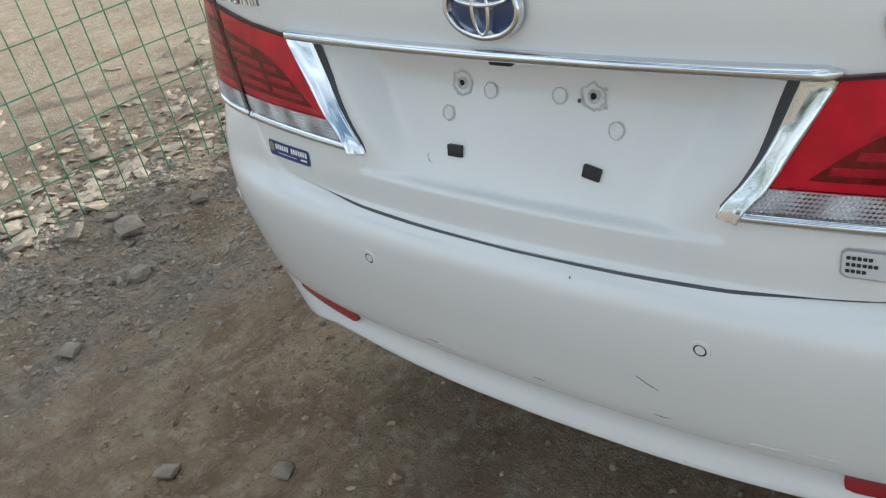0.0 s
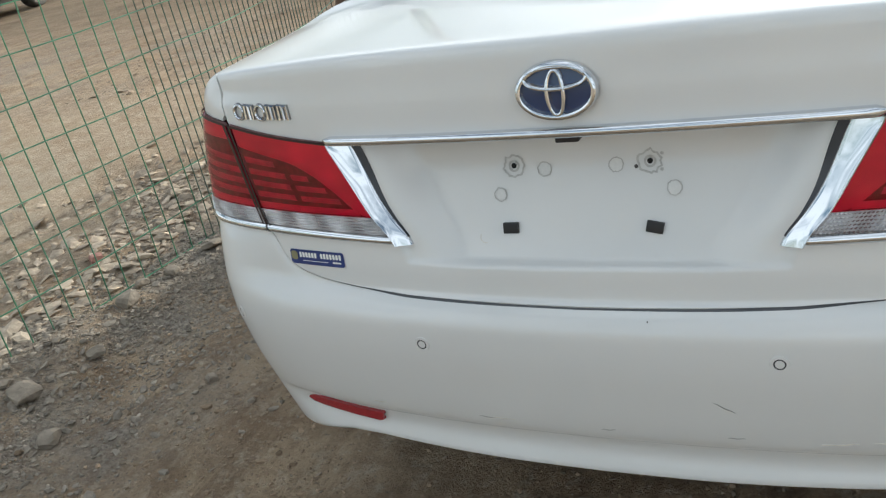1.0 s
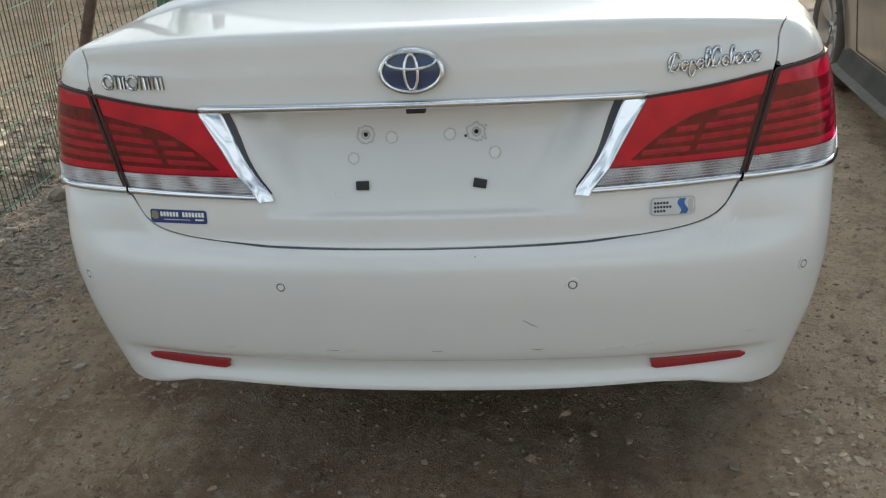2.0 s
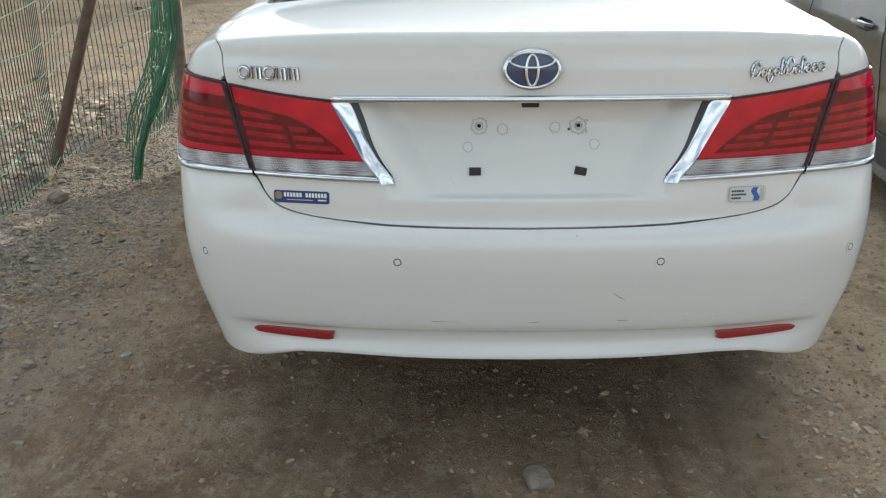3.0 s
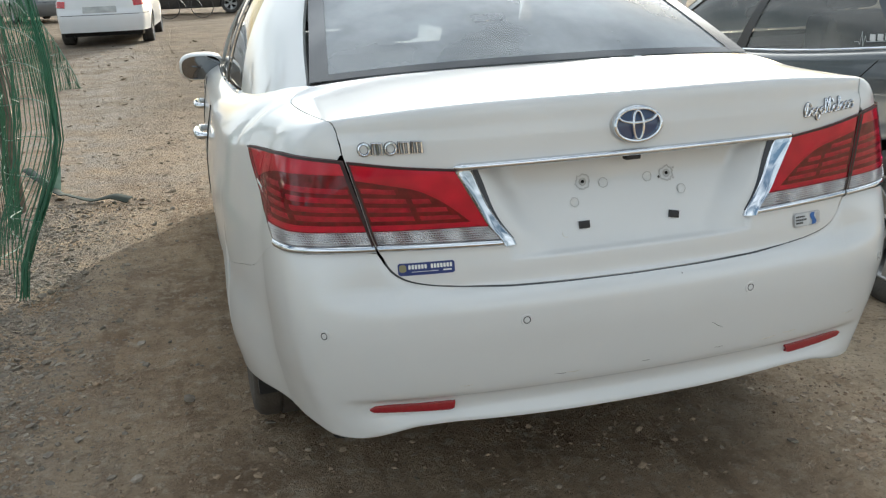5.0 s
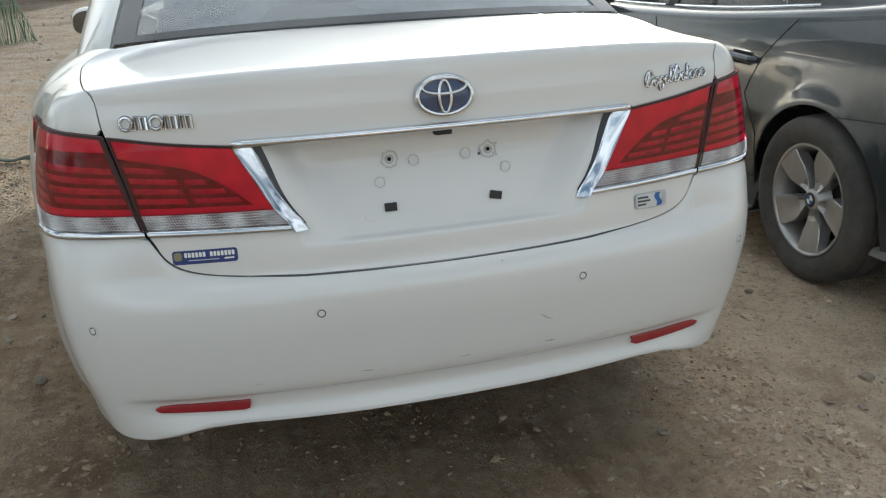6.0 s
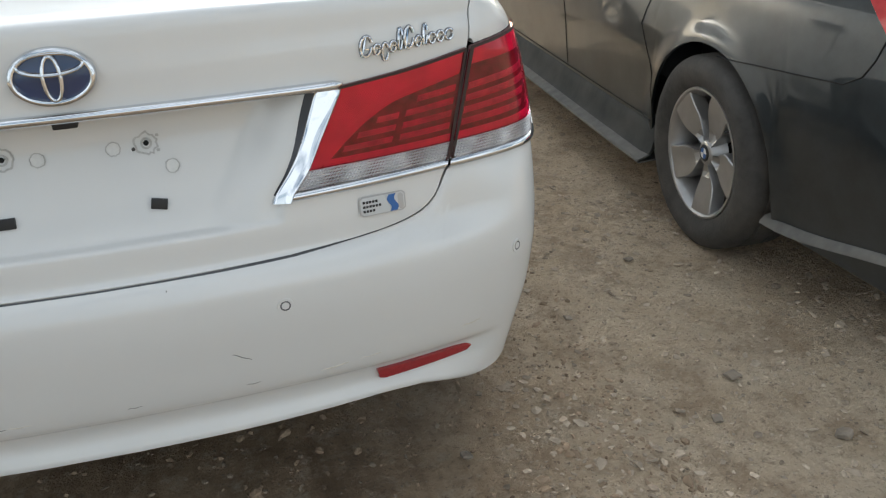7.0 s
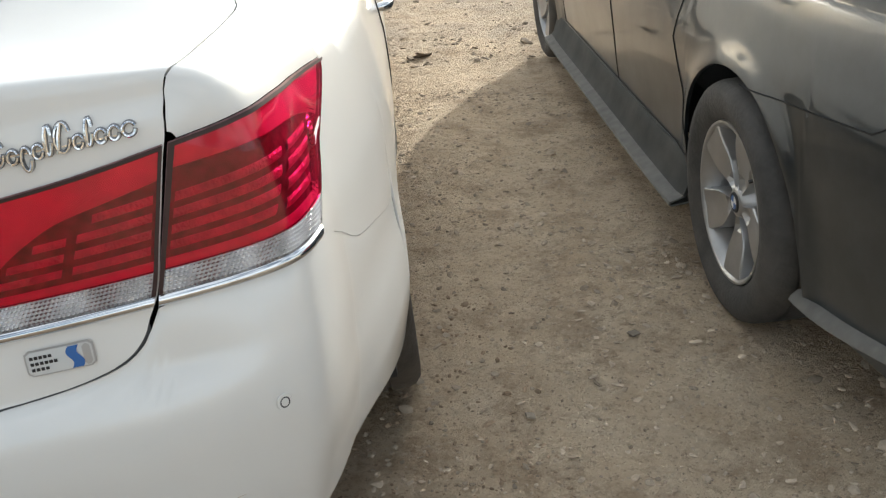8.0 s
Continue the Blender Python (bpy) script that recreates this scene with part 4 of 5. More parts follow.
def rear_marks(car, bumper, lid):
    for side in (-1, 1):
        lamp(car, side, False)
        lamp(car, side, True)
        # chrome blade between lamp and plate hollow
        rows = []
        for z in np.linspace(.8035, .9765, 22):
            xa, xb = BLADE_X(z), RED_X(z) + .003
            row, deep = [], .30 * (.012 + .044 * min(max((z - .773) / .142, 0), 1) ** .80)
            for q, off in ((0, -deep - .004), (.02, -deep + .003), (.08, -deep + .0062), (.20, -deep * .86 + .0065), (.50, -deep * .50 + .0068), (.80, -deep * .16 + .0075), (.90, .0085), (.96, .0072), (1, .001)):
                x = xa + (xb - xa) * q
                p = on_rear(x, z, off)
                row.append(Vector((p.x * side, p.y, p.z)))
            rows.append(row)
        part("chrome_blade", sheet(rows, out=(0, .6, .9)), M_CHROME, car, "curved chrome blade beside the plate hollow")
        rows = []
        for z in np.linspace(.816, .974, 20):
            xa = BLADE_X(z)
            w = .002 + .012 * smooth(.81, .95, z)
            deep = .30 * (.012 + .044 * min(max((z - .773) / .142, 0), 1) ** .80)
            rows.append([Vector((side * (xa - w * q + .001), on_rear(xa, z).y + deep - .0045 + .0035 * q, z)) for q in (0, .08, .5, 1.0)])
        part("blade_seal", sheet(rows, out=(0, .6, .9)), M_SEAL, car, "dark strip inside the chrome blade")
    # chrome strip over the hollow
    rows = []
    for x in np.linspace(-.4165, .4165, 60):
        e = smooth(.4165, .405, abs(x))
        zc = .9832 + .0015 * (1 - (x / .41) ** 2)
        row = []
        for a in np.linspace(0, 2 * math.pi, 25)[:-1]:
            ca, sn = math.cos(a), math.sin(a)
            p = on_rear(x, zc + .0074 * math.copysign(abs(sn) ** .85, sn) * (0.35 + .65 * e), .006 + .010 * math.copysign(abs(ca) ** .75, ca) * e)
            row.append(p)
        rows.append(row)
    part("chrome_strip", sheet(rows, closed=True, out=(0, .07, .983)), M_CHROME, lid, "chrome strip across the boot lid")
    part("release_button", rounded_box((-.018, .078, .963), (.018, .10, .974), .003), M_BLACK, lid, "small black boot release")
    # black sheet under the chrome strip, standing in for the shade line there
    rows = [[Vector((x, on_rear(x, .974).y + d, .9765)) for d in (-.004, .012, .05)] for x in np.linspace(-.372, .372, 30)]
    part("strip_shadow_gap", sheet(rows, out=(0, .1, 1.2)), M_BLACK, lid)

    # round emblem: blue disc, chrome rings
    def emblem_point(u, w, off):
        x, z = u, 1.045 + w
        return on_rear(x, min(z, 1.055), off) + Vector((0, max(z - 1.055, 0) * .22, z - min(z, 1.055)))

    def ring(rx, rz, cx, cz, wr, lift=.009, n=56):
        rows = []
        for a in np.linspace(0, 2 * math.pi, n + 1):
            row = []
            for q in np.linspace(-1, 1, 6):
                h = lift * (1 - q ** 4) + .006
                row.append(emblem_point(cx + (rx + wr * q) * math.cos(a), cz + (rz + wr * q) * math.sin(a), h))
            rows.append(row)
        return sheet(rows, out=(0, .5, 1.04))
    disc = sheet([[emblem_point(.054 * r * math.cos(a), .036 * r * math.sin(a), .007) for a in np.linspace(0, 2 * math.pi, 41)] for r in (0.001, .5, 1)], out=(0, .5, 1.04))
    emblem = part("emblem", disc, M_BLUE, lid, "oval blue and chrome emblem")
    part("emblem_ring", ring(.0550, .0365, 0, 0, .0056), M_CHROME, emblem)
    part("emblem_ring", ring(.0118, .0310, 0, -.0015, .0042), M_CHROME, emblem)
    part("emblem_ring", ring(.0450, .0150, 0, .0190, .0042), M_CHROME, emblem)

    # raised chrome marks: short rounded strokes, not letters
    def stroke(points, name, parent, r=.0026, mat=M_CHROME, label=""):
        pts = [on_rear(x, z, .004) + Vector((0, (max(z - 1.05, 0)) * .2, 0)) for x, z in points]
        base = [p + Vector((0, .0030, 0)) for p in pts]
        part(name, tube(pts, r, 6), mat, parent, label)
        part(name, tube(base, r * 1.45, 6), M_LETTEREDGE, parent, "dark edge of the chrome stroke")
    badge = part("model_badge", sheet([[on_rear(x, z, .0015) for x in np.linspace(-.610, -.478, 12)] for z in (1.0185, 1.0205)], out=(0, .6, 1)), M_CHROME, lid, "chrome badge of five plain shapes")
    for i, x in enumerate(np.linspace(-.598, -.490, 5)):
        w, h, c = (.0098, .0122, 1.0310)
        if i in (0, 2):
            stroke([(x + w * 1.15 * math.cos(a), c + h * math.sin(a)) for a in np.linspace(.1, 2 * math.pi, 17)], "badge_stroke", badge)
        else:
            stroke([(x - w, c - h), (x - w, c + h), (x + w * .9, c + h * .9), (x + w, c - h)], "badge_stroke", badge)
            stroke([(x - w * .1, c + h), (x + w * .1, c - h)], "badge_stroke", badge)
    script = part("script_badge", sheet([[on_rear(x, z, .0015) for x in np.linspace(.450, .600, 14)] for z in (1.0285, 1.0305)], out=(0, .6, 1)), M_CHROME, lid, "chrome badge of flowing loops")
    x = .449
    for w, h, low in ((.021, .031, 0), (.0115, .0155, 0), (.0115, .0155, .012), (.0115, .0155, 0), (.008, .033, 0), (.018, .033, 0), (.0115, .0155, 0), (.008, .031, 0), (.0125, .0160, 0), (.0125, .0160, 0), (.0155, .0160, 0)):
        z = 1.0190 + .050 * (x - .449)
        loop = [(x + w * .5 + w * .46 * math.cos(a) + .10 * (h * .5 + h * .5 * math.sin(a)), z + h * .5 - low * .5 + (h + low) * .5 * math.sin(a)) for a in np.linspace(.4, 2 * math.pi - .1, 18)]
        stroke(loop, "badge_stroke", script, .0020)
        if h > .02:
            stroke([(x + w * .18, z), (x + w * .40, z + h * .55), (x + w * .62, z + h)], "badge_stroke", script, .0020)
        x += w + .0022
    # plate hollow: bolt holes, glue spots, rubber pads
    def in_hollow(x, z, off):
        d = 0.012 * smooth(.7690, .7795, z) + 0.044 * min(max((z - .773) / .142, 0), 1) ** 0.80
        p = on_rear(x, z)
        return Vector((p.x, p.y + d - off, p.z))

    def spot(x, z, r, mat, name, label="", off=.0015, squash=1.0, parent=lid, wob=0.0):
        rows = []
        for q in (0.02, .6, 1.0):
            rows.append([in_hollow(x + q * r * (1 + wob * noise.noise((math.cos(a) * 2 + x * 90, math.sin(a) * 2, z))) * math.cos(a), z + q * r * squash * (1 + wob * noise.noise((math.cos(a) * 2, x * 70, math.sin(a) * 2))) * math.sin(a), off) for a in np.linspace(0, 2 * math.pi, 25)])
        return part(name, sheet(rows, out=(0, .6, .9)), mat, parent, label)

    def hoop(x, z, r, wr, mat, name, off=.0017, wob=0.0, parent=lid, label=""):
        rows = []
        for a in np.linspace(0, 2 * math.pi, 31):
            k = 1 + wob * noise.noise((math.cos(a) * 3 + x * 50, math.sin(a) * 3, z * 9))
            rows.append([in_hollow(x + (r + d) * k * math.cos(a), z + (r + d) * k * math.sin(a), off) for d in (-wr, 0, wr)])
        return part(name, sheet(rows, out=(0, .6, .9)), mat, parent, label)
    for x in (-.105, .106):
        hoop(x, .914, .0165, .0016, M_GLUE, "glue_residue", wob=.30, label="dried grey glue ring")
        hoop(x, .914, .0075, .0016, M_GLUE, "hole_rim", .0019)
        spot(x, .9145, .0042, M_CORE, "bolt_hole", "small dark bolt hole", .0025)
    for i, a in enumerate((.6, 3.5, 5.6)):
        spot(.106 + .0215 * math.cos(a), .914 + .019 * math.sin(a), .0028, M_SCRATCH if i % 2 else M_GLUE, "residue_bit", "", .0018, wob=.5)
    for x, z, r in ((-.055, .908, .0105), (.056, .911, .0105), (-.130, .872, .0100), (.140, .876, .0105)):
        hoop(x, z, r, .0009, M_GLUE, "glue_spot", wob=.15)
        spot(x, z, r * .9, M_GLUEFAINT, "glue_spot", "faint round glue spot", .0013, wob=.2)
    for x, tilt in ((-.114, 0), (.111, 12)):
        m = Matrix.Translation(in_hollow(x, .823, .002)) @ pose(0, 0, 0, -12, tilt, 0)
        part("rubber_pad", rounded_box((-.0125, -.004, -.0085), (.0125, .003, .0085), .001, m), M_BLACK, lid, "small black rubber pad")
    stroke2 = [in_hollow(-.158 + .010 * math.cos(a), .808 + .008 * math.sin(a), .0006) for a in np.linspace(2.6, 4.9, 10)]
    part("scuff", tube(stroke2, .0006, 4), M_PALESCRATCH, lid)

    # stickers
    def plate(x0, x1, z0, z1, mat, name, parent, label="", off=.0012, nx=10, rise=0.0, corner=.004, y_like=None):
        rows = []
        for q in np.linspace(0, 1, 9):
            z = z0 + (z1 - z0) * q
            inset = 0.0
            e = min(z - z0, z1 - z)
            if e < corner:
                inset = corner - math.sqrt(max(corner ** 2 - (corner - e) ** 2, 0))
            rows.append([on_rear(x0 + inset + (x1 - x0 - 2 * inset) * t, z + rise * t, off) for t in np.linspace(0, 1, nx)])
        return part(name, sheet(rows, out=(0, .6, .8)), mat, parent, label)
    st = plate(-.549, -.4265, .7565, .7835, M_STICKER, "dealer_sticker", lid, "dark blue dealer sticker with pale plain bars")
    plate(-.546, -.531, .7645, .7805, M_YELLOW, "sticker_mark", st, "small pale yellow mark", .0022)
    for i in range(14):
        if i != 6:
            xa = -.5265 + i * .00685
            plate(xa, xa + .0052, .7700, .7795, M_PAPER, "sticker_bar", st, "pale plain bar", .0022, nx=3, corner=.001)
    plate(-.452, -.4335, .7630, .7662, M_PAPER, "sticker_bar", st, "pale plain bar", .0022, corner=.0008)
    plate(-.520, -.462, .7636, .7648, M_PAPER, "sticker_bar", st, "pale plain bar", .0022, corner=.0005)
    hb = plate(.4245, .5065, .757, .791, M_BADGE, "hybrid_badge", lid, "silver badge with dark bars and a blue wave", .003, corner=.006)
    plate(.4268, .5042, .7590, .7890, M_BADGEFACE, "badge_face", hb, "pale badge face", .0042, corner=.005)
    for i, (zc, xe) in enumerate(((.7815, .456), (.7740, .4635), (.7665, .452))):
        xa = .4305
        while xa < xe:
            plate(xa, xa + .0042, zc - .0021, zc + .0021, M_BLACK, "badge_bar", hb, "dark plain bar", .0052, nx=3, corner=.0006)
            xa += .0055
    rows = []
    for z in np.linspace(.7597, .7883, 14):
        c = .4830 + .0035 * math.sin((z - .759) / .029 * 2 * math.pi)
        rows.append([on_rear(c + d, z, .0054) for d in (-.0065, 0, .0065)])
    part("badge_wave", sheet(rows, out=(0, .6, .8)), M_BADGEBLUE, hb, "blue wave")
    plate(.4925, .5020, .7605, .7875, M_BADGE, "badge_end", hb, "silver end", .0050, corner=.003)

    # bumper: sensors, reflectors, scratches
    for x, z in ((-.281, .642), (.281, .642), (-.7165, .636), (.7165, .640)):
        def at(r, a, off):
            return on_rear(x + r * math.cos(a) * (1 if abs(x) < .5 else .72), z + r * math.sin(a), off)
        sens = part("parking_sensor", sheet([[at(r, a, o) for a in np.linspace(0, 2 * math.pi, 25)] for r, o in ((.0138, .0), (.0133, .0018), (.0090, .0018), (.0084, -.001), (.0070, -.001), (.0064, .0016), (.0005, .0020))], out=(0, .6, .6)), M_WHITE, bumper, "white round parking sensor")
        part("sensor_gap", sheet([[at(r, a, .0012) for a in np.linspace(0, 2 * math.pi, 25)] for r in (.0090, .0066)], out=(0, .6, .6)), M_RINGGREY, sens, "thin dark ring")
    for side in (-1, 1):
        rows = []
        for t in np.linspace(0, 1, 20):
            x = .436 + .190 * t
            zt = .4455 + .001 * t - .006 * smooth(.94, 1.0, t)
            zb = .4230 + .0060 * t + .004 * smooth(.06, 0, t) + .006 * smooth(.94, 1.0, t)
            row = []
            for q, o in ((0, -.004), (.06, .006), (.5, .008), (.94, .006), (1, -.004)):
                z = zb + (zt - zb) * q
                p = body_point(s_of_x(x, z), .436, o + .003)
                row.append(Vector((p.x * side, p.y, z)))
            rows.append(row)
        part("reflector", flange(sheet(rows, out=(0, .6, .5)), .006), M_REFLECTOR, bumper, "long thin red reflector")
    cuts = [((.185, .566), (.215, .548), M_SCRATCH, .0007), ((.005, .493), (.028, .4935), M_SCRATCH, .0005), ((-.185, .494), (-.145, .4945), M_PALESCRATCH, .0009), ((.20, .495), (.225, .495), M_SCRATCH, .0006),
            ((-.43, .492), (-.40, .4925), M_PALESCRATCH, .0009), ((.33, .490), (.38, .4945), M_PALESCRATCH, .0013), ((.40, .497), (.44, .4985), M_PALESCRATCH, .0009), ((.10, .700), (.1012, .7005), M_SCRATCH, .0011),
            ((.60, .505), (.64, .507), M_PALESCRATCH, .0008), ((-.21, .4935), (-.175, .494), M_SCRATCH, .0006)]
    for (xa, za), (xb, zb), mat, r in cuts:
        pts = [on_rear(xa + (xb - xa) * t, za + (zb - za) * t + .0008 * math.sin(9 * t), .0002) for t in np.linspace(0, 1, 7)]
        part("scratch", tube(pts, [r * (.4 + .6 * math.sin(math.pi * t)) for t in np.linspace(.05, .95, 7)], 5), mat, bumper, "short scuff in the paint")
    # side: door mirrors and handles, seams
    for side in (-1, 1):
        rows = []
        for a in np.linspace(0, math.pi, 10):
            r = math.sin(a) ** .5
            yy = 3.04 - .085 * math.cos(a)
            rows.append([Vector((side * (.895 + .108 * r * math.copysign(abs(math.cos(b)) ** .7, math.cos(b))), yy, .965 + .068 * r * math.copysign(abs(math.sin(b)) ** .7, math.sin(b)))) for b in np.linspace(0, 2 * math.pi, 25)[:-1]])
        mir = part("door_mirror", sheet(rows, closed=True, out=(side * .895, 3.04, .965)), M_WHITE, car, "white door mirror")
        face = [[Vector((side * (.897 + .094 * r * math.copysign(abs(math.cos(b)) ** .7, math.cos(b))), 2.950 - .002 * (1 - r), .965 + .056 * r * math.copysign(abs(math.sin(b)) ** .7, math.sin(b)))) for b in np.linspace(0, 2 * math.pi, 25)] for r in (.02, .6, 1)]
        part("mirror_glass", sheet(face, out=(side * .9, 3.2, .965)), M_MIRROR, mir, "mirror glass")
        part("mirror_stem", rounded_box((min(side * .77, side * .83), 3.0, .925), (max(side * .77, side * .83), 3.08, .965), .012), M_WHITE, mir)
        for y, z in ((1.62, .862), (2.62, .835)):
            x = SIDE_X(y) * AW(z)
            pts = [(side * (x - .005), y - .10, z), (side * (x + .026), y - .085, z), (side * (x + .036), y, z + .003), (side * (x + .026), y + .085, z), (side * (x - .005), y + .10, z)]
            part("door_handle", tube(bent3(pts), [.006 + .009 * math.sin(math.pi * t) ** .4 for t in np.linspace(.02, .98, 17)], 12), M_CHROME, car, "chrome door handle")
        for y in (1.50, 2.45, 3.42):
            pts = [Vector((side * (SIDE_X(y + (.25 if y == 1.50 else 0) * smooth(.75, .4, z)) * AW(z) + .0015), y + (.25 if y == 1.50 else 0) * smooth(.75, .4, z), z)) for z in np.linspace(.30, .97, 14)]
            part("door_gap", tube(pts, .0022, 4), M_CORE, car, "dark door gap")


parts = white_car()
rear_marks(*parts)
# the car stands turned a little: everything ahead of the lamps moves over by 2 cm a metre
for ob in list(bpy.data.objects):
    top = ob
    while top.parent is not None:
        top = top.parent
    if top == parts[0] and ob.type == "MESH" and ob.name.split(".")[0] not in ("rim", "spoke", "hub", "brake_disc", "wheel_bolt", "centre_cap"):
        if ob.name.split(".")[0] == "wheel":
            ob.location.x += .02 * (ob.location.y - .35)
        else:
            for v in ob.data.vertices:
                v.co.x += .02 * max(v.co.y - .35, 0)


# ---- the other cars ----
def shell(car, k):
    """Body of a saloon round its outline: rear, sides with wheel arches, nose, boot lid and bonnet. Returns skin(s, z, off)."""
    L, W = k["length"], k["half"]
    y0 = pchip([z for z, _ in k["rear"]], [y for _, y in k["rear"]])
    yf = pchip([z for z, _ in k["nose"]], [y for _, y in k["nose"]])
    aw = pchip([z for z, _ in k["width"]], [a for _, a in k["width"]])
    px = PLAN_X / PLAN_X[-1]
    sx = pchip([.37, .8, 1.3, 2.0, L - 1.5, L - .9, L - .45], [.92, .965, .99, 1.0, 1.0, .98, .90])
    total = 2 + (L - .37 - .45)

    def skin(s, z, off=0.0):
        sg, t = (1 if s >= 0 else -1), abs(s)

        def at(q):
            a = aw(z) * W
            if q <= 1:
                y = PLAN_YS(q) - .011
                return PLAN_XS(q) / PLAN_X[-1] * .92 * a, y + y0(z) * (1 - smooth(.02, .33, y))
            if q <= total - 1:
                y = .359 + (q - 1) * (L - .45 - .359) / (total - 2)
                return sx(y + .011) * a, y
            u = total - q
            y = (PLAN_YS(u) - .011) * .45 / .359
            return PLAN_XS(u) / PLAN_X[-1] * .90 * a, L - y - yf(z) * (1 - smooth(.02, .33, y))
        x, y = at(t)
        if off:
            (xa, ya), (xb, yb) = at(max(t - .004, 0)), at(min(t + .004, total))
            n = Vector((yb - ya, -(xb - xa), 0)).normalized()
            x, y = x + n.x * off, y + n.y * off
        return Vector((sg * x, y, z))

    top = pchip([y for y, _ in k["top"]], [z for _, z in k["top"]])
    wr, wf = k["wheels"]
    ra = k.get("arch", .345)
    n = k.get("fine", 1)
    ss = np.unique(np.concatenate([np.linspace(0, 1, 24 * n), np.linspace(1, total - 1, 90 * n), np.linspace(total - 1, total, 20 * n)]))
    for side in (-1, 1):
        rows, inner = [], []
        for s in ss:
            y = skin(s, .6).y
            zb = k.get("sill", .19)
            flare = 0.0
            for c in (wr, wf):
                if abs(y - c) < ra:
                    zb = max(zb, k["hub"] + math.sqrt(ra ** 2 - (y - c) ** 2))
            zt = top(y)
            row = []
            for z in np.linspace(zb, zt - .055, 20 * n):
                p = skin(s, z)
                for c in (wr, wf):
                    r = math.hypot(y - c, z - k["hub"])
                    p.x += .016 * math.exp(-((r - ra) / .045) ** 2) * smooth(.40, .70, y) * smooth(L - .30, L - .55, y)
                p.x += k.get("crease", 0) * math.exp(-((z - (.70 + .03 * (2.4 - y) / 2.4)) / .012) ** 2) * (1 if s > .6 else 0)
                row.append(p)
            e = row[-1]
            d = skin(s, zt - .055, -.085)
            for q in np.linspace(.12, 1, 9):
                a = q * math.pi / 2
                row.append(Vector((d.x + (e.x - d.x) * math.cos(a), d.y + (e.y - d.y) * math.cos(a), zt - .055 + .055 * math.sin(a))))
            inner.append(row[-1])
            rows.append(row)
        part("body_side", flange(sheet(mirrored(rows, side), out=(0, L / 2, .5)), .012), k["mat"], car, k.get("side_label", ""), angle=50)
    for name, lo, hi in (("boot_lid", -1, k["deck_end"]), ("bonnet", k["hood_start"], 99)):
        rows = [[Vector((p.x * u, p.y, p.z + .030 * (1 - u * u))) for u in np.linspace(-1, 1, 15)] for p in inner if lo <= p.y <= hi]
        if name == "boot_lid":
            p = inner[0]
        part(name, sheet(rows, out=(0, L / 2, .3)), k["mat"], car)
    belt_y = [p.y for p in inner]
    bx, bz = [p.x for p in inner], [p.z for p in inner]

    def belt(y):
        return Vector((float(np.interp(y, belt_y, bx)), y, float(np.interp(y, belt_y, bz))))
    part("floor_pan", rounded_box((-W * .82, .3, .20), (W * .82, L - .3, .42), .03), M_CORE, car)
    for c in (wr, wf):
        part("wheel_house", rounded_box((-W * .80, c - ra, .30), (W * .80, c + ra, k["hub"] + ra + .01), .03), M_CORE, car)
    return skin, belt, total


def patch(skin, car, name, s0, s1, z0, z1, off, mat, label="", side=1, slope=0.0, edge=.008):
    rows = []
    for q, o in ((0, 0), (.08, 1), (.5, 1.1), (.92, 1), (1, 0)):
        rows.append([skin(side * (s0 + (s1 - s0) * t), z0 + (z1 - z0) * q + slope * t, off * o + .001) for t in np.linspace(0, 1, 14)])
    return part(name, sheet(rows, out=(0, 2.2, .6)), mat, car, label)


SALOON = dict(length=4.84, half=.923, hub=.318, wheels=(1.12, 4.008), sill=.20, fine=1,
              rear=[(.20, .10), (.30, .045), (.42, .015), (.56, .0), (.66, .01), (.70, .045), (.80, .055), (.95, .07), (1.05, .10), (1.12, .13)],
              nose=[(.20, .08), (.35, .02), (.5, .0), (.62, .03), (.75, .12), (.9, .3), (1.12, .5)],
              width=[(.18, .955), (.30, .975), (.45, .99), (.60, 1.0), (.70, .998), (.80, .982), (.90, .960), (1.0, .925), (1.12, .87)],
              top=[(0, 1.075), (.15, 1.085), (.5, 1.095), (.75, 1.09), (1.2, 1.045), (2.0, .985), (3.0, .945), (3.5, .930), (4.1, .90), (4.5, .80), (4.84, .70)],
              deck_end=.80, hood_start=3.42)


def saloon(name, label, paint, place, group="", **more):
    """A far saloon: body, windows, wheels, lamps, bumper line, plate."""
    k = dict(SALOON, mat=paint, **more)
    car = thing(name, label, "car", group=group)
    skin, belt, total = shell(car, k)
    greenhouse(car, dict(mat=paint, base_y=.74, base_drop=.02, base_bow=.05, base_x=.66, base_z=1.11, top_y=1.42, top_x=.56, top_z=1.40, top_drop=.035, bulge=.02, belt=belt, belt_front=3.25,
                         roof=[(1.42, 1.40, .56), (1.8, 1.445, .60), (2.2, 1.465, .61), (2.6, 1.455, .60), (2.85, 1.425, .58)], wind_y=3.42, wind_z=.99, wind_x=.70,
                         splits=(.22, .52, .56, .92), frit=(.03, .03, .04), chrome=more.get("chrome", False)))
    for side in (-1, 1):
        for c in k["wheels"]:
            wheel(car, pose(side * (k["half"] - .135), c, k["hub"] - .006, 0, 0, 0 if side < 0 else 180), 5, detailed=False, radius=.318)
        patch(skin, car, "tail_lamp", .62, 1.02, .77, .895, .012, M_REDPLAIN, "red tail lamp", side, .015)
        patch(skin, car, "bumper_line", 0, 1.3, .615, .625, .004, M_CORE, "dark bumper gap", side)
    patch(skin, car, "plate_recess", -.30, .30, .66, .78, .006, M_PALEMETAL, "pale plate recess")
    car.matrix_world = place
    return car


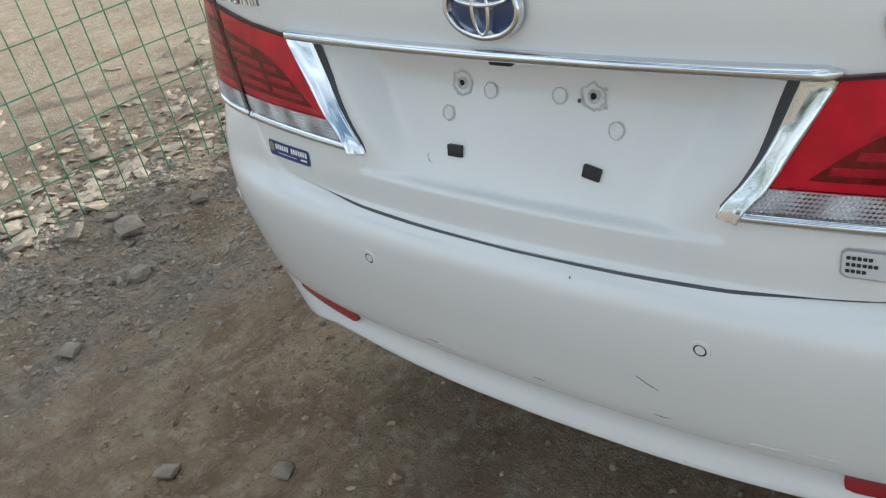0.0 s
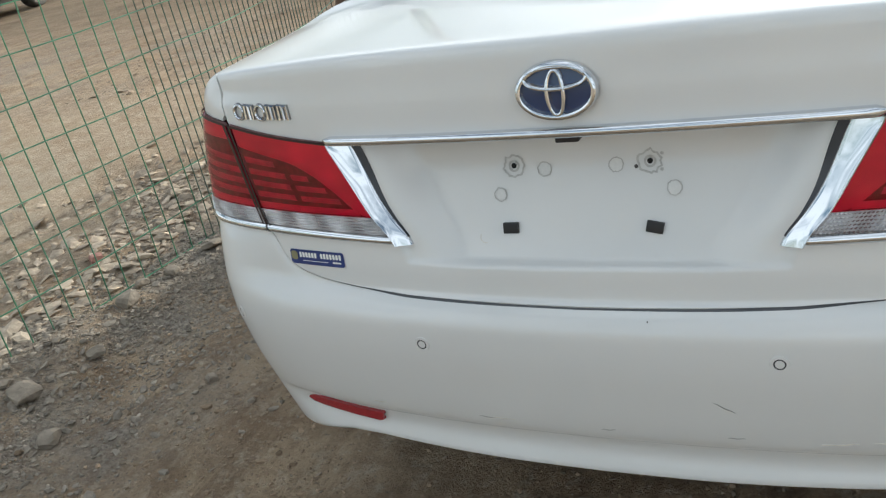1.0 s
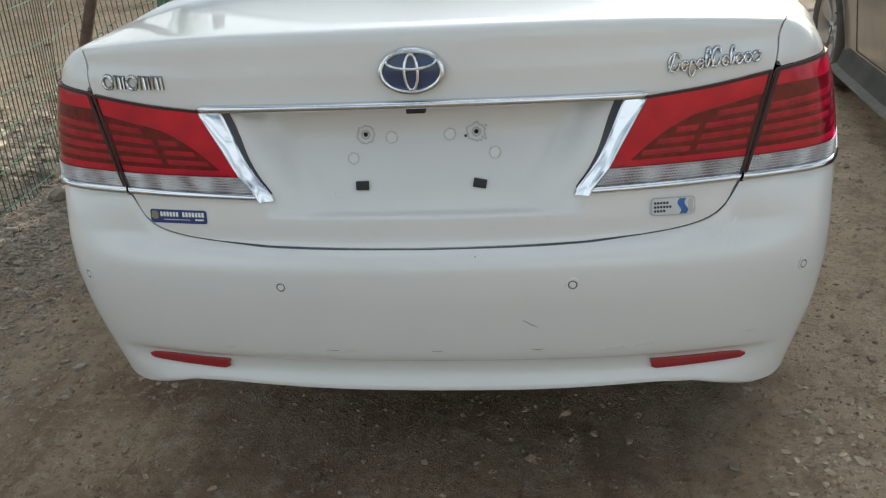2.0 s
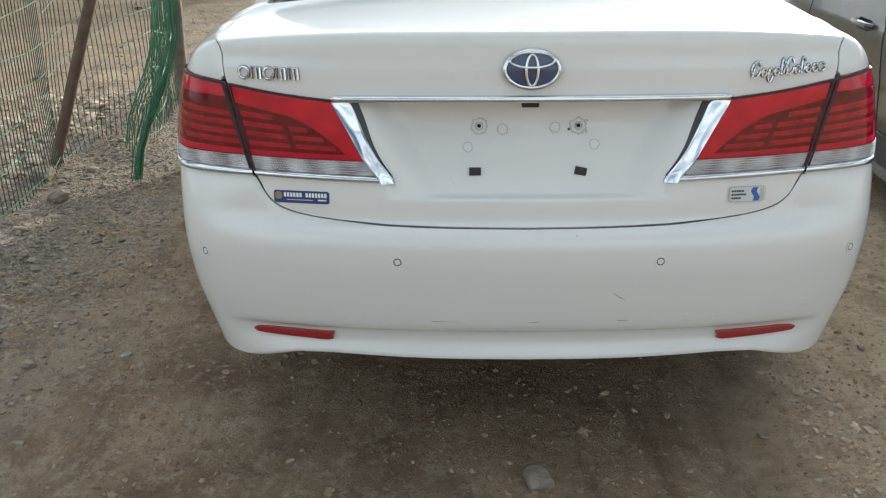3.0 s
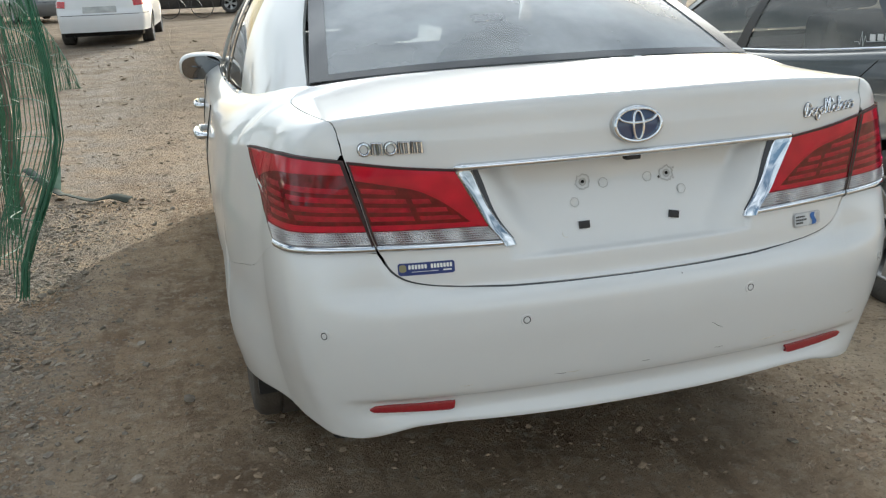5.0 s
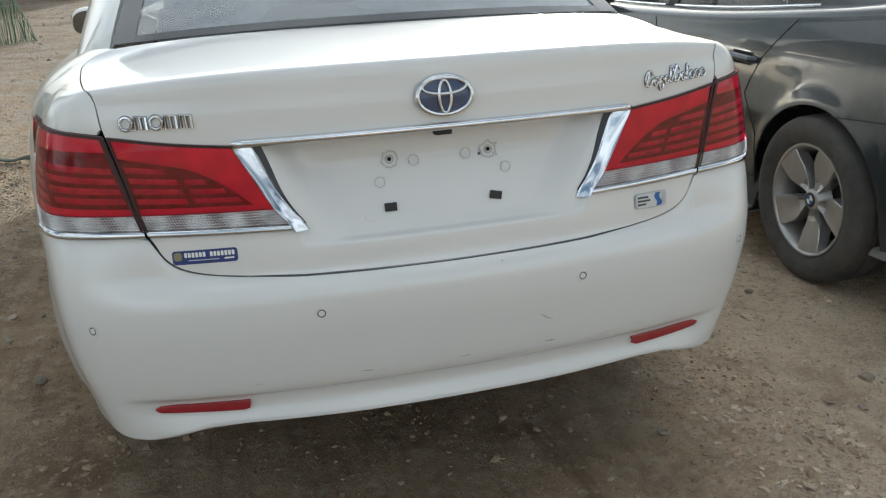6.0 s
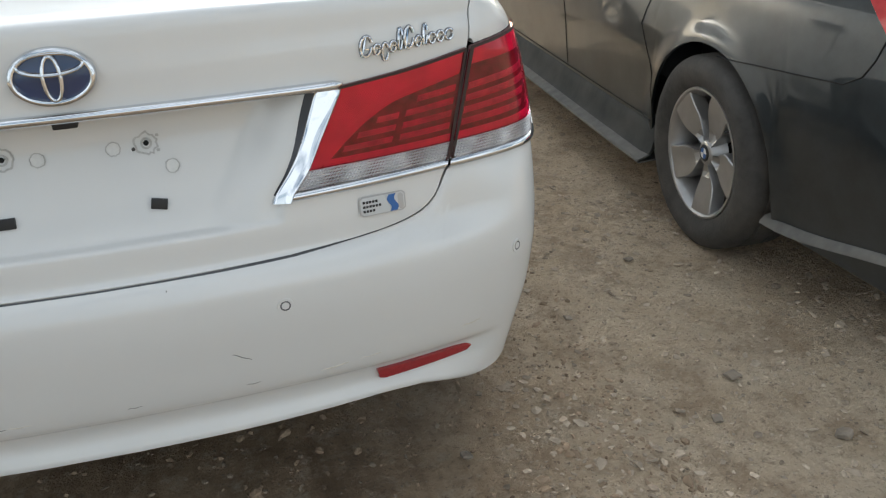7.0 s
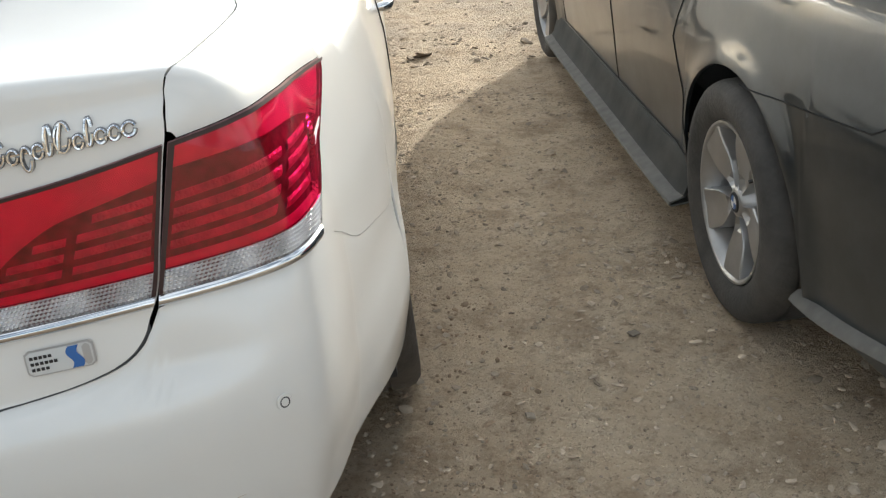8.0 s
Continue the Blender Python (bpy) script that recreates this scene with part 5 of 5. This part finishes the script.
def dark_saloon():
    k = dict(SALOON, mat=M_DARK, fine=2, arch=.372, side_label="dusty dark grey painted side", hood_start=3.62,
             top=[(0, 1.075), (.15, 1.085), (.5, 1.095), (.75, 1.09), (1.2, 1.045), (2.0, .972), (2.5, .943), (3.0, .922), (3.6, .902), (4.1, .87), (4.5, .78), (4.84, .68)])
    car = thing("dark_grey_saloon_car", "dusty dark grey saloon car parked beside the white one", "car")
    skin, belt, total = shell(car, k)
    greenhouse(car, dict(mat=M_DARK, base_y=.74, base_drop=.02, base_bow=.05, base_x=.66, base_z=1.11, top_y=1.42, top_x=.585, top_z=1.37, top_drop=.045, bulge=.02, belt=belt, belt_front=3.56,
                         roof=[(1.42, 1.37, .585), (1.8, 1.41, .625), (2.2, 1.428, .635), (2.6, 1.420, .63), (2.86, 1.388, .61)], wind_y=3.80, wind_z=.93, wind_x=.70,
                         splits=(.20, .60, .635, .96), frit=(.03, .03, .04), chrome=True, frame=M_DARK, side_glass=M_DARKGLASS, clear=False, head=.84))
    to_s = lambda y: 1 + (y - .359) * (total - 2) / (4.84 - .45 - .359)
    for side in (-1, 1):
        for c in k["wheels"]:
            wheel(car, pose(side * (k["half"] - .110), c, .320, 0 if side < 0 else 37, 0, 0 if side < 0 else 180), 5, detailed=side < 0)
        # side skirt with a flared lower edge, and the skirt behind the rear wheel
        rows, lips = [], []
        for y in np.linspace(1.455, 3.67, 40):
            a = skin(to_s(y), .30)
            e = smooth(1.455, 1.50, y)
            rows.append([Vector((side * (a.x + d), y, z)) for d, z in ((-.03, .325), (.003, .300), (.016, .262), (.030, .218), (.040 + .004 * e, .198))])
            lips.append([Vector((side * (a.x + d), y, z)) for d, z in ((.036, .204), (.044, .199), (.080, .187), (.083, .178), (.074, .171), (-.06, .180))])
        skirt = part("side_skirt", flange(sheet(rows, out=(0, 2.4, .3)), .01), M_SKIRT, car, "dusty dark side skirt", angle=35)
        part("skirt_lip", flange(sheet(lips, out=(0, 2.4, .3)), .006), M_SKIRTLIP, skirt, "pale dusty flared lip", angle=35)
        rows = []
        for y in np.linspace(.10, .775, 20):
            a = skin(to_s(y) if y > .37 else float(np.interp(y, PLAN_Y - .011, PLAN_S)), .30)
            lift = .10 * smooth(.75, .10, y)
            rows.append([Vector((side * (a.x + d), y, z + lift)) for d, z in ((-.02, .240), (.002, .236), (.018, .222), (.022, .212), (-.05, .212))])
        part("bumper_skirt", flange(sheet(rows, out=(0, 2.4, .3)), .008), M_SKIRTLIP, car, "pale dusty lower bumper edge", angle=35)
        # tail lamp: its front edge leans forward towards the top
        rows = []
        for q, o in ((0, 0), (.06, 1), (.3, 1.1), (.7, 1.1), (.94, 1), (1, 0)):
            z = .848 + .15 * q
            end = to_s(.42 + 1.3 * .15 * q)
            rows.append([skin(side * (.55 + (end - .55) * t), z + .02 * (1 - t), (.010 * o if t < 1 else 0) + .001) for t in np.append(np.linspace(0, .975, 16), 1)])
        part("tail_lamp", sheet(rows, out=(0, 2.2, .6)), M_REDPLAIN, car, "red wrap-round tail lamp")
        # gaps of the doors and bumper
        def gap(points, r=.0017):
            pts = []
            for (ya, za), (yb, zb) in zip(points, points[1:]):
                for t in np.linspace(0, 1, 8):
                    p = skin(to_s(ya + (yb - ya) * t), za + (zb - za) * t, .0012)
                    for c in k["wheels"]:
                        rr = math.hypot(p.y - c, p.z - k["hub"])
                        p.x += .016 * math.exp(-((rr - .372) / .045) ** 2) * smooth(.40, .70, p.y)
                    pts.append(Vector((side * p.x, p.y, p.z)))
            part("door_gap", tube(pts, r, 5), M_CORE, car, "dark door gap")
        gap(((1.475, .36), (1.50, .50), (1.60, .66), (1.52, .82), (1.36, .985)))
        gap(((2.36, .315), (2.36, .55), (2.42, .78), (2.50, .895)))
        gap(((3.42, .315), (3.44, .60), (3.44, .86)))
        gap(((1.50, .318), (2.36, .318), (3.42, .318)), .0022)
        gap(((1.06, .665), (.83, .682), (.52, .713), (.465, .745), (.44, .79), (.425, .842)), .0020)
        for y, z in ((1.66, .80), (2.66, .765)):
            a = skin(to_s(y), z)
            # flat near-black patch on the door skin paints the shade behind the handle
            part("handle_shade", sheet([[skin(to_s(y + d * .075), z + h * .026, .0022) if side > 0 else Vector((-skin(to_s(y + d * .075), z + h * .026, .0022).x, skin(to_s(y + d * .075), z, 0).y, z + h * .026)) for d in np.linspace(-1, 1, 9)] for h in np.linspace(-1, 1, 5)], out=(0, y, .6)), M_CORE, car, "flat dark patch for the shade in the handle recess")
            pts = [(side * (a.x - .004), y - .105, z), (side * (a.x + .022), y - .085, z + .002), (side * (a.x + .030), y, z + .006), (side * (a.x + .022), y + .085, z + .004), (side * (a.x - .004), y + .105, z + .002)]
            part("door_handle", tube(pts, [.013, .016, .015, .016, .013], 8), M_DARK, car, "dark door handle")
        # mirror
        rows = []
        for a in np.linspace(0, math.pi, 10):
            r = math.sin(a) ** .5
            rows.append([Vector((side * (.955 + .105 * r * math.copysign(abs(math.cos(b)) ** .6, math.cos(b))), 3.22 - .08 * math.cos(a), .955 + .068 * r * math.copysign(abs(math.sin(b)) ** .6, math.sin(b)))) for b in np.linspace(0, 2 * math.pi, 25)[:-1]])
        mir = part("door_mirror", sheet(rows, closed=True, out=(side * .955, 3.22, .955)), M_DARK, car, "dark door mirror")
        face = [[Vector((side * (.955 + .090 * r * math.copysign(abs(math.cos(b)) ** .6, math.cos(b))), 3.134 - .002 * (1 - r), .955 + .056 * r * math.copysign(abs(math.sin(b)) ** .6, math.sin(b)))) for b in np.linspace(0, 2 * math.pi, 25)] for r in (.02, .6, 1)]
        part("mirror_glass", sheet(face, out=(side * .955, 3.4, .955)), M_MIRROR, mir, "mirror glass")
        part("mirror_stem", rounded_box((min(side * .80, side * .88), 3.18, .895), (max(side * .80, side * .88), 3.26, .935), .012), M_BLACK, mir)
    # a pale sticker of plain bars on the rear side window
    for y, w in ((1.395, .034), (1.440, .034), (1.485, .034)):
        b = belt(y)
        part("window_sticker_bar", rounded_box((-b.x - .004, y, b.z + .030), (-b.x - .001, y + w, b.z + .058), .0008), M_BADGEFACE, car, "pale plain sticker bar")
    pulse = [Vector((-belt(y).x - .003, y, belt(y).z + z)) for y, z in ((1.38, .028), (1.535, .030), (1.545, .055), (1.555, .012), (1.565, .075), (1.575, .020), (1.585, .034), (1.61, .032))]
    part("window_sticker_line", tube(pulse, .0016, 5), M_BADGEFACE, car, "pale zigzag sticker line")
    car.matrix_world = pose(1.794, 1.239, -.035, 0, 0, -1.8) @ pose(.904, -1.12, 0)
    return car


dark_saloon()
saloon("white_estate_car", "white family car parked with its back turned", M_SILVER, pose(-2.33, 18.0, .12, 0, 0, -3), chrome=True, sill=.29)
saloon("grey_saloon_car", "grey saloon car parked behind the white one", M_GREYCAR, pose(-4.6, 30.0, .18, 0, 0, 20))
saloon("white_saloon_car", "white saloon car with red lamps, parked far off", M_SILVER, pose(8.75, 15.9, .0, 0, 0, 2))
saloon("black_saloon_car", "black saloon car with red lamps, parked far off", M_BLACKCAR, pose(5.75, 15.2, -.03, 0, 0, 32))
saloon("black_saloon_car", "black saloon car parked side-on at the far edge", M_BLACKCAR, pose(2.2, 31.5, .18, 0, 0, 82))
saloon("dark_saloon_car", "dark saloon car parked across the track", M_BLACKCAR, pose(-13.2, 7.0, .02, 0, 0, 12))


# ---- fence ----
def resample(points, step):
    """Even steps along a plan line."""
    pts = [Vector((*p, 0)) for p in points]
    out, carry = [pts[0]], 0.0
    for a, b in zip(pts, pts[1:]):
        d = (b - a).length
        t = step - carry
        while t <= d:
            out.append(a.lerp(b, t / d))
            t += step
        carry = (carry + d) % step if d < step - carry else d - (t - step)
    return out


def bent(points, n=8):
    """A rounder line through plan points."""
    xs = pchip(range(len(points)), [p[0] for p in points])
    ys = pchip(range(len(points)), [p[1] for p in points])
    return [(xs(t), ys(t)) for t in np.linspace(0, len(points) - 1, (len(points) - 1) * n + 1)]


fence = thing("wire_fence", "green wire mesh fence, loose and folded at one end", "fence")
TIGHT = bent([(-2.75, -1.9), (-2.55, -.9), (-2.40, -.1), (-2.32, .40), (-2.23, .9), (-2.15, 1.4), (-2.12, 1.9), (-2.16, 2.5), (-2.24, 2.85)])
stations = resample(TIGHT, .086)
extra = [a.lerp(b, .5) for a, b in zip(stations, stations[1:]) if a.y > 1.55]


def sag(p, z):
    """The mesh leans and waves a little."""
    return Vector((p.x + .025 * noise.noise((p.x * 1.3, p.y * 1.3, z * 1.5)) - .02 * z, p.y + .012 * noise.noise((p.y * 2, z * 2, 4.0)), z))


TOP = 1.72
for p in stations + extra:
    base = ground_height(p.x, p.y) - .02
    pts = [sag(p, base + (TOP - base) * t) for t in np.linspace(0, 1, 9)]
    part("wire", tube(pts, .0026, 5), M_WIRE if p.y < 1.6 else M_SHADEWIRE, fence)
for i in range(11):
    z = .075 + .156 * i
    pts = []
    for n, p in enumerate(stations):
        q = sag(p, z)
        d = (stations[min(n + 1, len(stations) - 1)] - stations[max(n - 1, 0)]).normalized()
        q += Vector((d.y, -d.x, 0)) * .003
        q.z += .012 * noise.noise((p.y * 1.5, i * 3.0, 1.0)) + .05 * smooth(1.9, 2.9, p.y) * math.sin(i * 1.3)
        pts.append(q)
    part("cross_wire", tube(pts, .0026, 5), M_WIRE, fence)

def swing(t):
    """The free edge hangs outwards above its foot."""
    return .24 * smooth(0, .42, t) - .10 * smooth(.5, 1.0, t)


# the loose end: runs on behind the post, folds and comes back to a free edge
LOOSE = bent([(-2.24, 2.85), (-2.16, 3.15), (-2.02, 3.45), (-1.95, 3.75), (-1.97, 3.95), (-1.96, 4.05), (-1.95, 3.90), (-1.94, 3.55), (-1.86, 3.25), (-1.90, 2.95), (-1.80, 2.74), (-1.75, 2.56)])
loose = resample(LOOSE, .036)
total_n = len(loose)
for n, p in enumerate(loose):
    f = n / total_n
    low = ground_height(p.x, p.y) + .02 + .10 * smooth(.3, .6, f) * abs(math.sin(n * .21))
    pts = []
    for t in np.linspace(0, 1, 12):
        z = low + (1.80 - low) * t
        lean = .16 * smooth(.55, 1, f) * (t - .15)
        pts.append(Vector((p.x + .05 * noise.noise((n * .126, z * 2.1, 8.0)) - lean * .2 + swing(t) * smooth(.5, 1, f), p.y + .07 * noise.noise((n * .10, z * 1.7, 2.0)) + lean * 1.8, z)))
    part("wire", tube(pts, .0024, 5), M_SHADEWIRE if f < .45 else M_WIRE, fence)
for i in range(11):
    pts = []
    for n, p in enumerate(loose):
        f = n / total_n
        z = .02 + .156 * i + .75 * min(f, .36) - .25 * max(f - .36, 0) + .10 * math.sin(f * 7 + i * .3) * smooth(0, .3, f)
        lean = .16 * smooth(.55, 1, f) * (z / 1.8 - .15)
        pts.append(Vector((p.x + .05 * noise.noise((n * .126, z * 2.1, 8.0)) - lean * .2 + swing(z / 1.8) * smooth(.5, 1, f), p.y + .07 * noise.noise((n * .10, z * 1.7, 2.0)) + lean * 1.8 - .003, max(z, ground_height(p.x, p.y) + .02))))
    part("cross_wire", tube(pts, .0024, 5), M_PALEWIRE, fence, "faded pale wire")
for i in range(22):
    # wires bunched along the free edge, closer together higher up
    dx, dy = .050 * noise.noise((i * 1.3, 4.0, 2.0)), .10 * noise.noise((i * 1.9, 1.0, 7.0))
    pts = [Vector((-1.75 + dx * (1.2 - .5 * t) + swing(t) + .03 * noise.noise((i * .7, t * 3, 3.0)), 2.57 + dy + .29 * (t - .1) + .03 * noise.noise((i, t * 3, 9.0)), .03 + 1.78 * t)) for t in np.linspace(0, 1, 14)]
    part("wire", tube(pts, .0026, 5), M_WIRE, fence)


def post(x, y, height, lean_x, lean_y, r=.038):
    z0 = ground_height(x, y) - .1
    pts = [(x + lean_x * t + .010 * noise.noise((t * 3, x, y)), y + lean_y * t + .010 * noise.noise((t * 3, y, x + 4)), z0 + height * t) for t in np.linspace(0, 1, 9)]
    return tube(pts, [r * (1 + .12 * noise.noise((t * 5, x * 3, 1.0))) for t in np.linspace(0, 1, 9)], 10)


part("fence_post", post(-2.30, 2.80, 2.1, .75, .15, .029), M_POST, fence, "leaning rusty brown post")
part("fence_post", post(-2.02, 4.35, 2.0, .02, .05, .045), M_GREYPOST, fence, "rough brown post")

# the next length of fence, beyond the gap
fence2 = thing("wire_fence", "collapsed green wire fence between weathered posts", "fence")
part("fence_post", post(-3.08, 11.1, 1.9, -.06, .05, .05), M_GREYPOST, fence2, "grey weathered post")
part("fence_post", post(-3.68, 15.0, 1.9, .03, .05, .022), M_GREYPOST, fence2, "grey weathered post")
for n in range(64):
    f = (n / 63) ** .75
    x, y = -3.06 + .80 * f, 11.12 + .35 * f
    hgt = 1.75 * (1 - f) ** .8 + .04
    g = ground_height(x, y)
    part("wire", tube([(x + .04 * noise.noise((n * .4, t * 2, 1.0)), y, g + hgt * t) for t in np.linspace(0, 1, 6)], .004, 4), M_WIRE, fence2)
for i in range(9):
    pts = []
    for f in np.linspace(0, 1, 16):
        x, y = -3.06 + .80 * f, 11.12 + .35 * f
        hgt = 1.75 * (1 - f) ** .8 + .04
        z = ground_height(x, y) + min(.1 + i * .19, hgt) + .02 * noise.noise((f * 4, i * 2.0, 1))
        pts.append((x, y - .005, z))
    part("cross_wire", tube(pts, .0045, 4), M_PALEWIRE, fence2, "faded pale wire")

# strap on the ground
rows = []
for t in np.linspace(0, 1, 40):
    x = float(np.interp(t, [0, .35, .62, 1], [-2.16, -1.92, -1.70, -1.36]))
    y = float(np.interp(t, [0, .35, .62, 1], [5.50, 4.95, 4.52, 4.42]))
    z = ground_height(x, y) + .018 + .03 * abs(math.sin(t * 9)) * (1 - t) + .012 * math.sin(t * 23)
    w = Vector((.45, .85, .25 * math.sin(t * 8))).normalized() * .040
    c = Vector((x, y, z + .012))
    rows.append([c - w, c - w * .4 + Vector((0, 0, .008)), c + w * .4 + Vector((0, 0, .006)), c + w])
strap_bm = flange(sheet(rows, out=(-1.7, 4.6, -5)), .006)
strap = part("strap", strap_bm, M_STRAP, None)
tagged(strap, "dusty green plastic strap lying on the dirt", "strap")
rows = [[Vector((-1.86 + .02 * t + .03 * q, 4.86 + .05 * t, ground_height(-1.86, 4.86) + .02 + .16 * t - .03 * q * (1 - t))) for q in np.linspace(-1, 1, 4)] for t in np.linspace(0, 1, 8)]
scrap = part("plastic_scrap", flange(sheet(rows, out=(-1.8, 6.0, 0)), .004), M_PALEWIRE, None)
tagged(scrap, "torn pale green plastic scrap on the gravel", "scrap")


# ---- stones ----
def stone_mesh(name, mat, seed, rough=.28, flat=.62):
    bm = bmesh.new()
    bmesh.ops.create_icosphere(bm, subdivisions=2, radius=1.0)
    for v in bm.verts:
        d = v.co.normalized()
        k = 1 + rough * noise.noise((d.x * 1.4 + seed * 7.1, d.y * 1.4, d.z * 1.4)) + .10 * noise.noise((d.x * 4, d.y * 4 + seed * 3.3, d.z * 4))
        c = Vector((d.x * k, d.y * k * .8, d.z * k * flat))
        for ax in (0, 1, 2):
            lim = .62 + .2 * abs(noise.noise((seed * 5.0 + ax, 2.0, 1.0)))
            c[ax] = math.copysign(min(abs(c[ax]), lim), c[ax])
        v.co = c
    me = bpy.data.meshes.new(name)
    bm.to_mesh(me)
    bm.free()
    me.materials.append(mat)
    return me


rnd = random.Random(7)
ROCKS = [stone_mesh("rock", M_ROCK, i, .35, (.24, .32, .44)[i % 3]) for i in range(9)]


def rock(x, y, size, mesh=None, label="", sink=.25, rot=None, category="stone"):
    ob = new("rock", mesh or rnd.choice(ROCKS))
    ob.matrix_world = Matrix.LocRotScale((x, y, ground_height(x, y) + size * (.55 - sink)), Euler((rnd.uniform(-.3, .3), rnd.uniform(-.3, .3), rnd.uniform(0, 6.3) if rot is None else rot)), (size, size, size))
    return tagged(ob, label or "dusty brown stone lying on the dirt", category, "stones on the ground")


for x, y, s in ((-1.84, .355, .050), (-1.51, .735, .028), (-.966, -.162, .040), (-.703, -.031, .034), (-1.69, .005, .045), (.047, .118, .055), (-1.27, .62, .018), (-1.45, .03, .018), (1.49, 1.14, .022),
                (1.455, .45, .030), (1.59, .165, .030), (.67, .318, .022), (1.32, .30, .020), (1.15, .85, .018), (-1.05, 1.25, .030), (-.80, 1.02, .022), (1.25, -.05, .022), (1.7, -.1, .025), (.95, -.2, .020)):
    rock(x, y, s, label="pale stone half sunk in the dirt")
for i in range(48):
    y = rnd.uniform(-.9, 3.3)
    x = float(np.interp(y, [-1, 0, .4, .9, 1.4, 1.9, 2.5, 3.3], [-2.55, -2.40, -2.30, -2.21, -2.13, -2.10, -2.14, -2.1])) + rnd.gauss(.05, .10)
    rock(x, y, rnd.choice((.014, .016, .018, .02, .024, .03, .04)), label="angular rubble stone heaped along the fence")
for x, y, s in ((-2.06, .49, .075), (-2.0, .75, .05), (-2.1, 1.04, .06), (-2.27, .2, .065), (-2.18, .35, .06), (-2.05, 1.5, .06), (-2.0, 2.2, .07), (-2.2, 2.5, .08)):
    rock(x, y, s, label="large broken stone at the foot of the fence")
brick = rock(-2.55, 1.35, .042, stone_mesh("brick_piece", M_BRICKBIT, 31, .1, .5), "broken piece of red brick", category="brick")


def scatter(name, label, count, place, sizes, mat, seed, flat=(.16, .42)):
    """Many small stones as one object, each a worn, angular lump of its own turn and size."""
    rr = random.Random(seed)
    bm = bmesh.new()
    bmesh.ops.create_icosphere(bm, subdivisions=1, radius=1.0)
    unit = np.array([v.co[:] for v in bm.verts])
    faces = np.array([[v.index for v in f.verts] for f in bm.faces])
    bm.free()
    rg = np.random.RandomState(seed)
    shapes = unit[None] * (1 + .34 * rg.uniform(-1, 1, (48, len(unit), 1)))
    verts = np.empty((count, len(unit), 3))
    for n in range(count):
        x, y = place(rr)
        s = sizes(rr)
        m = np.array(Euler((rr.uniform(-.4, .4), rr.uniform(-.4, .4), rr.uniform(0, 6.3))).to_matrix())
        sc = (s * rr.uniform(.8, 1.5), s * rr.uniform(.6, 1.1), s * rr.uniform(*flat))
        verts[n] = (shapes[rr.randrange(48)] * sc) @ m.T + (x, y, ground_height(x, y) + s * .12)
    fs = faces[None] + (np.arange(count) * len(unit))[:, None, None]
    me = bpy.data.meshes.new(name)
    me.from_pydata(verts.reshape(-1, 3).tolist(), [], fs.reshape(-1, 3).tolist())
    me.materials.append(mat)
    return tagged(new(name, me), label, "gravel", kind="stuff")


def near_fence(rr):
    y = rr.uniform(-1.5, 4.5)
    x = float(np.interp(y, [-1, 0, .9, 1.9, 2.9, 4.5], [-2.35, -2.15, -2.0, -1.92, -1.95, -1.9])) + rr.gauss(0.0, .30)
    return x, y


def drifts(x0, x1, y0, y1, scale, seed):
    """Stones lie in loose drifts, with bare trodden patches between."""
    def place(rr):
        while True:
            x, y = rr.uniform(x0, x1), rr.uniform(y0, y1)
            if rr.random() < .25 + 1.1 * max(noise.noise((x * scale, y * scale, seed)), 0):
                return x, y
    return place


scatter("gravel", "grey crushed gravel along the fence", 26000, near_fence, lambda r: min(.0022 + r.expovariate(1 / .0030), .020), M_STONE, 3, (.30, .62))
scatter("gravel", "loose pebbles strewn over the dirt", 11000, drifts(-2.6, 3.2, -1.5, 5.0, 1.3, 3.0), lambda r: min(.0016 + r.expovariate(1 / .0021), .011), M_PEBBLE, 5, (.3, .6))
scatter("gravel", "small flat stone chips on the trodden dirt", 9000, drifts(.75, 2.9, -1.2, 3.6, 1.7, 9.0), lambda r: min(.0020 + r.expovariate(1 / .0034), .018), M_CHIP, 15)
scatter("gravel", "crumbs of earth beside the ruts", 6000, drifts(-1.9, 1.2, -1.2, 1.6, 2.3, 6.0), lambda r: min(.0018 + r.expovariate(1 / .0026), .014), M_CRUMB, 21, (.4, .8))
scatter("gravel", "stones scattered over the far yard", 9000, lambda r: (r.uniform(-6, 4), 4.2 + 14 * r.random() ** 1.6), lambda r: min(.005 + r.expovariate(1 / .006), .045), M_PEBBLE, 9)
scatter("gravel", "rubble on the far side of the fence", 3600, lambda r: (-2.3 - abs(r.gauss(0, .55)), r.uniform(-1.5, 4.5)), lambda r: min(.006 + r.expovariate(1 / .010), .05), M_CHIP, 11)

# bicycle leaning far off
bike = thing("bicycle", "old bicycle standing at the far edge of the yard", "bicycle", pose(-.55, 28.0, .18, 0, 0, 80))
for y in (-.5, .5):
    part("bicycle_wheel", lathe([(-.015, .33), (0, .345), (.015, .33), (0, .32), (-.015, .33)], 28), M_RUBBER, bike).matrix_local = pose(0, y, .34)
for a, b in (((0, -.5, .34), (0, -.05, .32)), ((0, -.05, .32), (0, -.2, .85)), ((0, -.5, .34), (0, -.18, .78)), ((0, -.18, .78), (0, .36, .80)), ((0, -.05, .32), (0, .36, .78)), ((0, .5, .34), (0, .34, .95)), ((-.25, .32, .98), (.25, .32, .98))):
    part("bicycle_tube", tube([a, b], .018, 8), M_BLACK, bike)
part("saddle", rounded_box((-.07, -.32, .85), (.07, -.08, .90), .02), M_BLACK, bike)
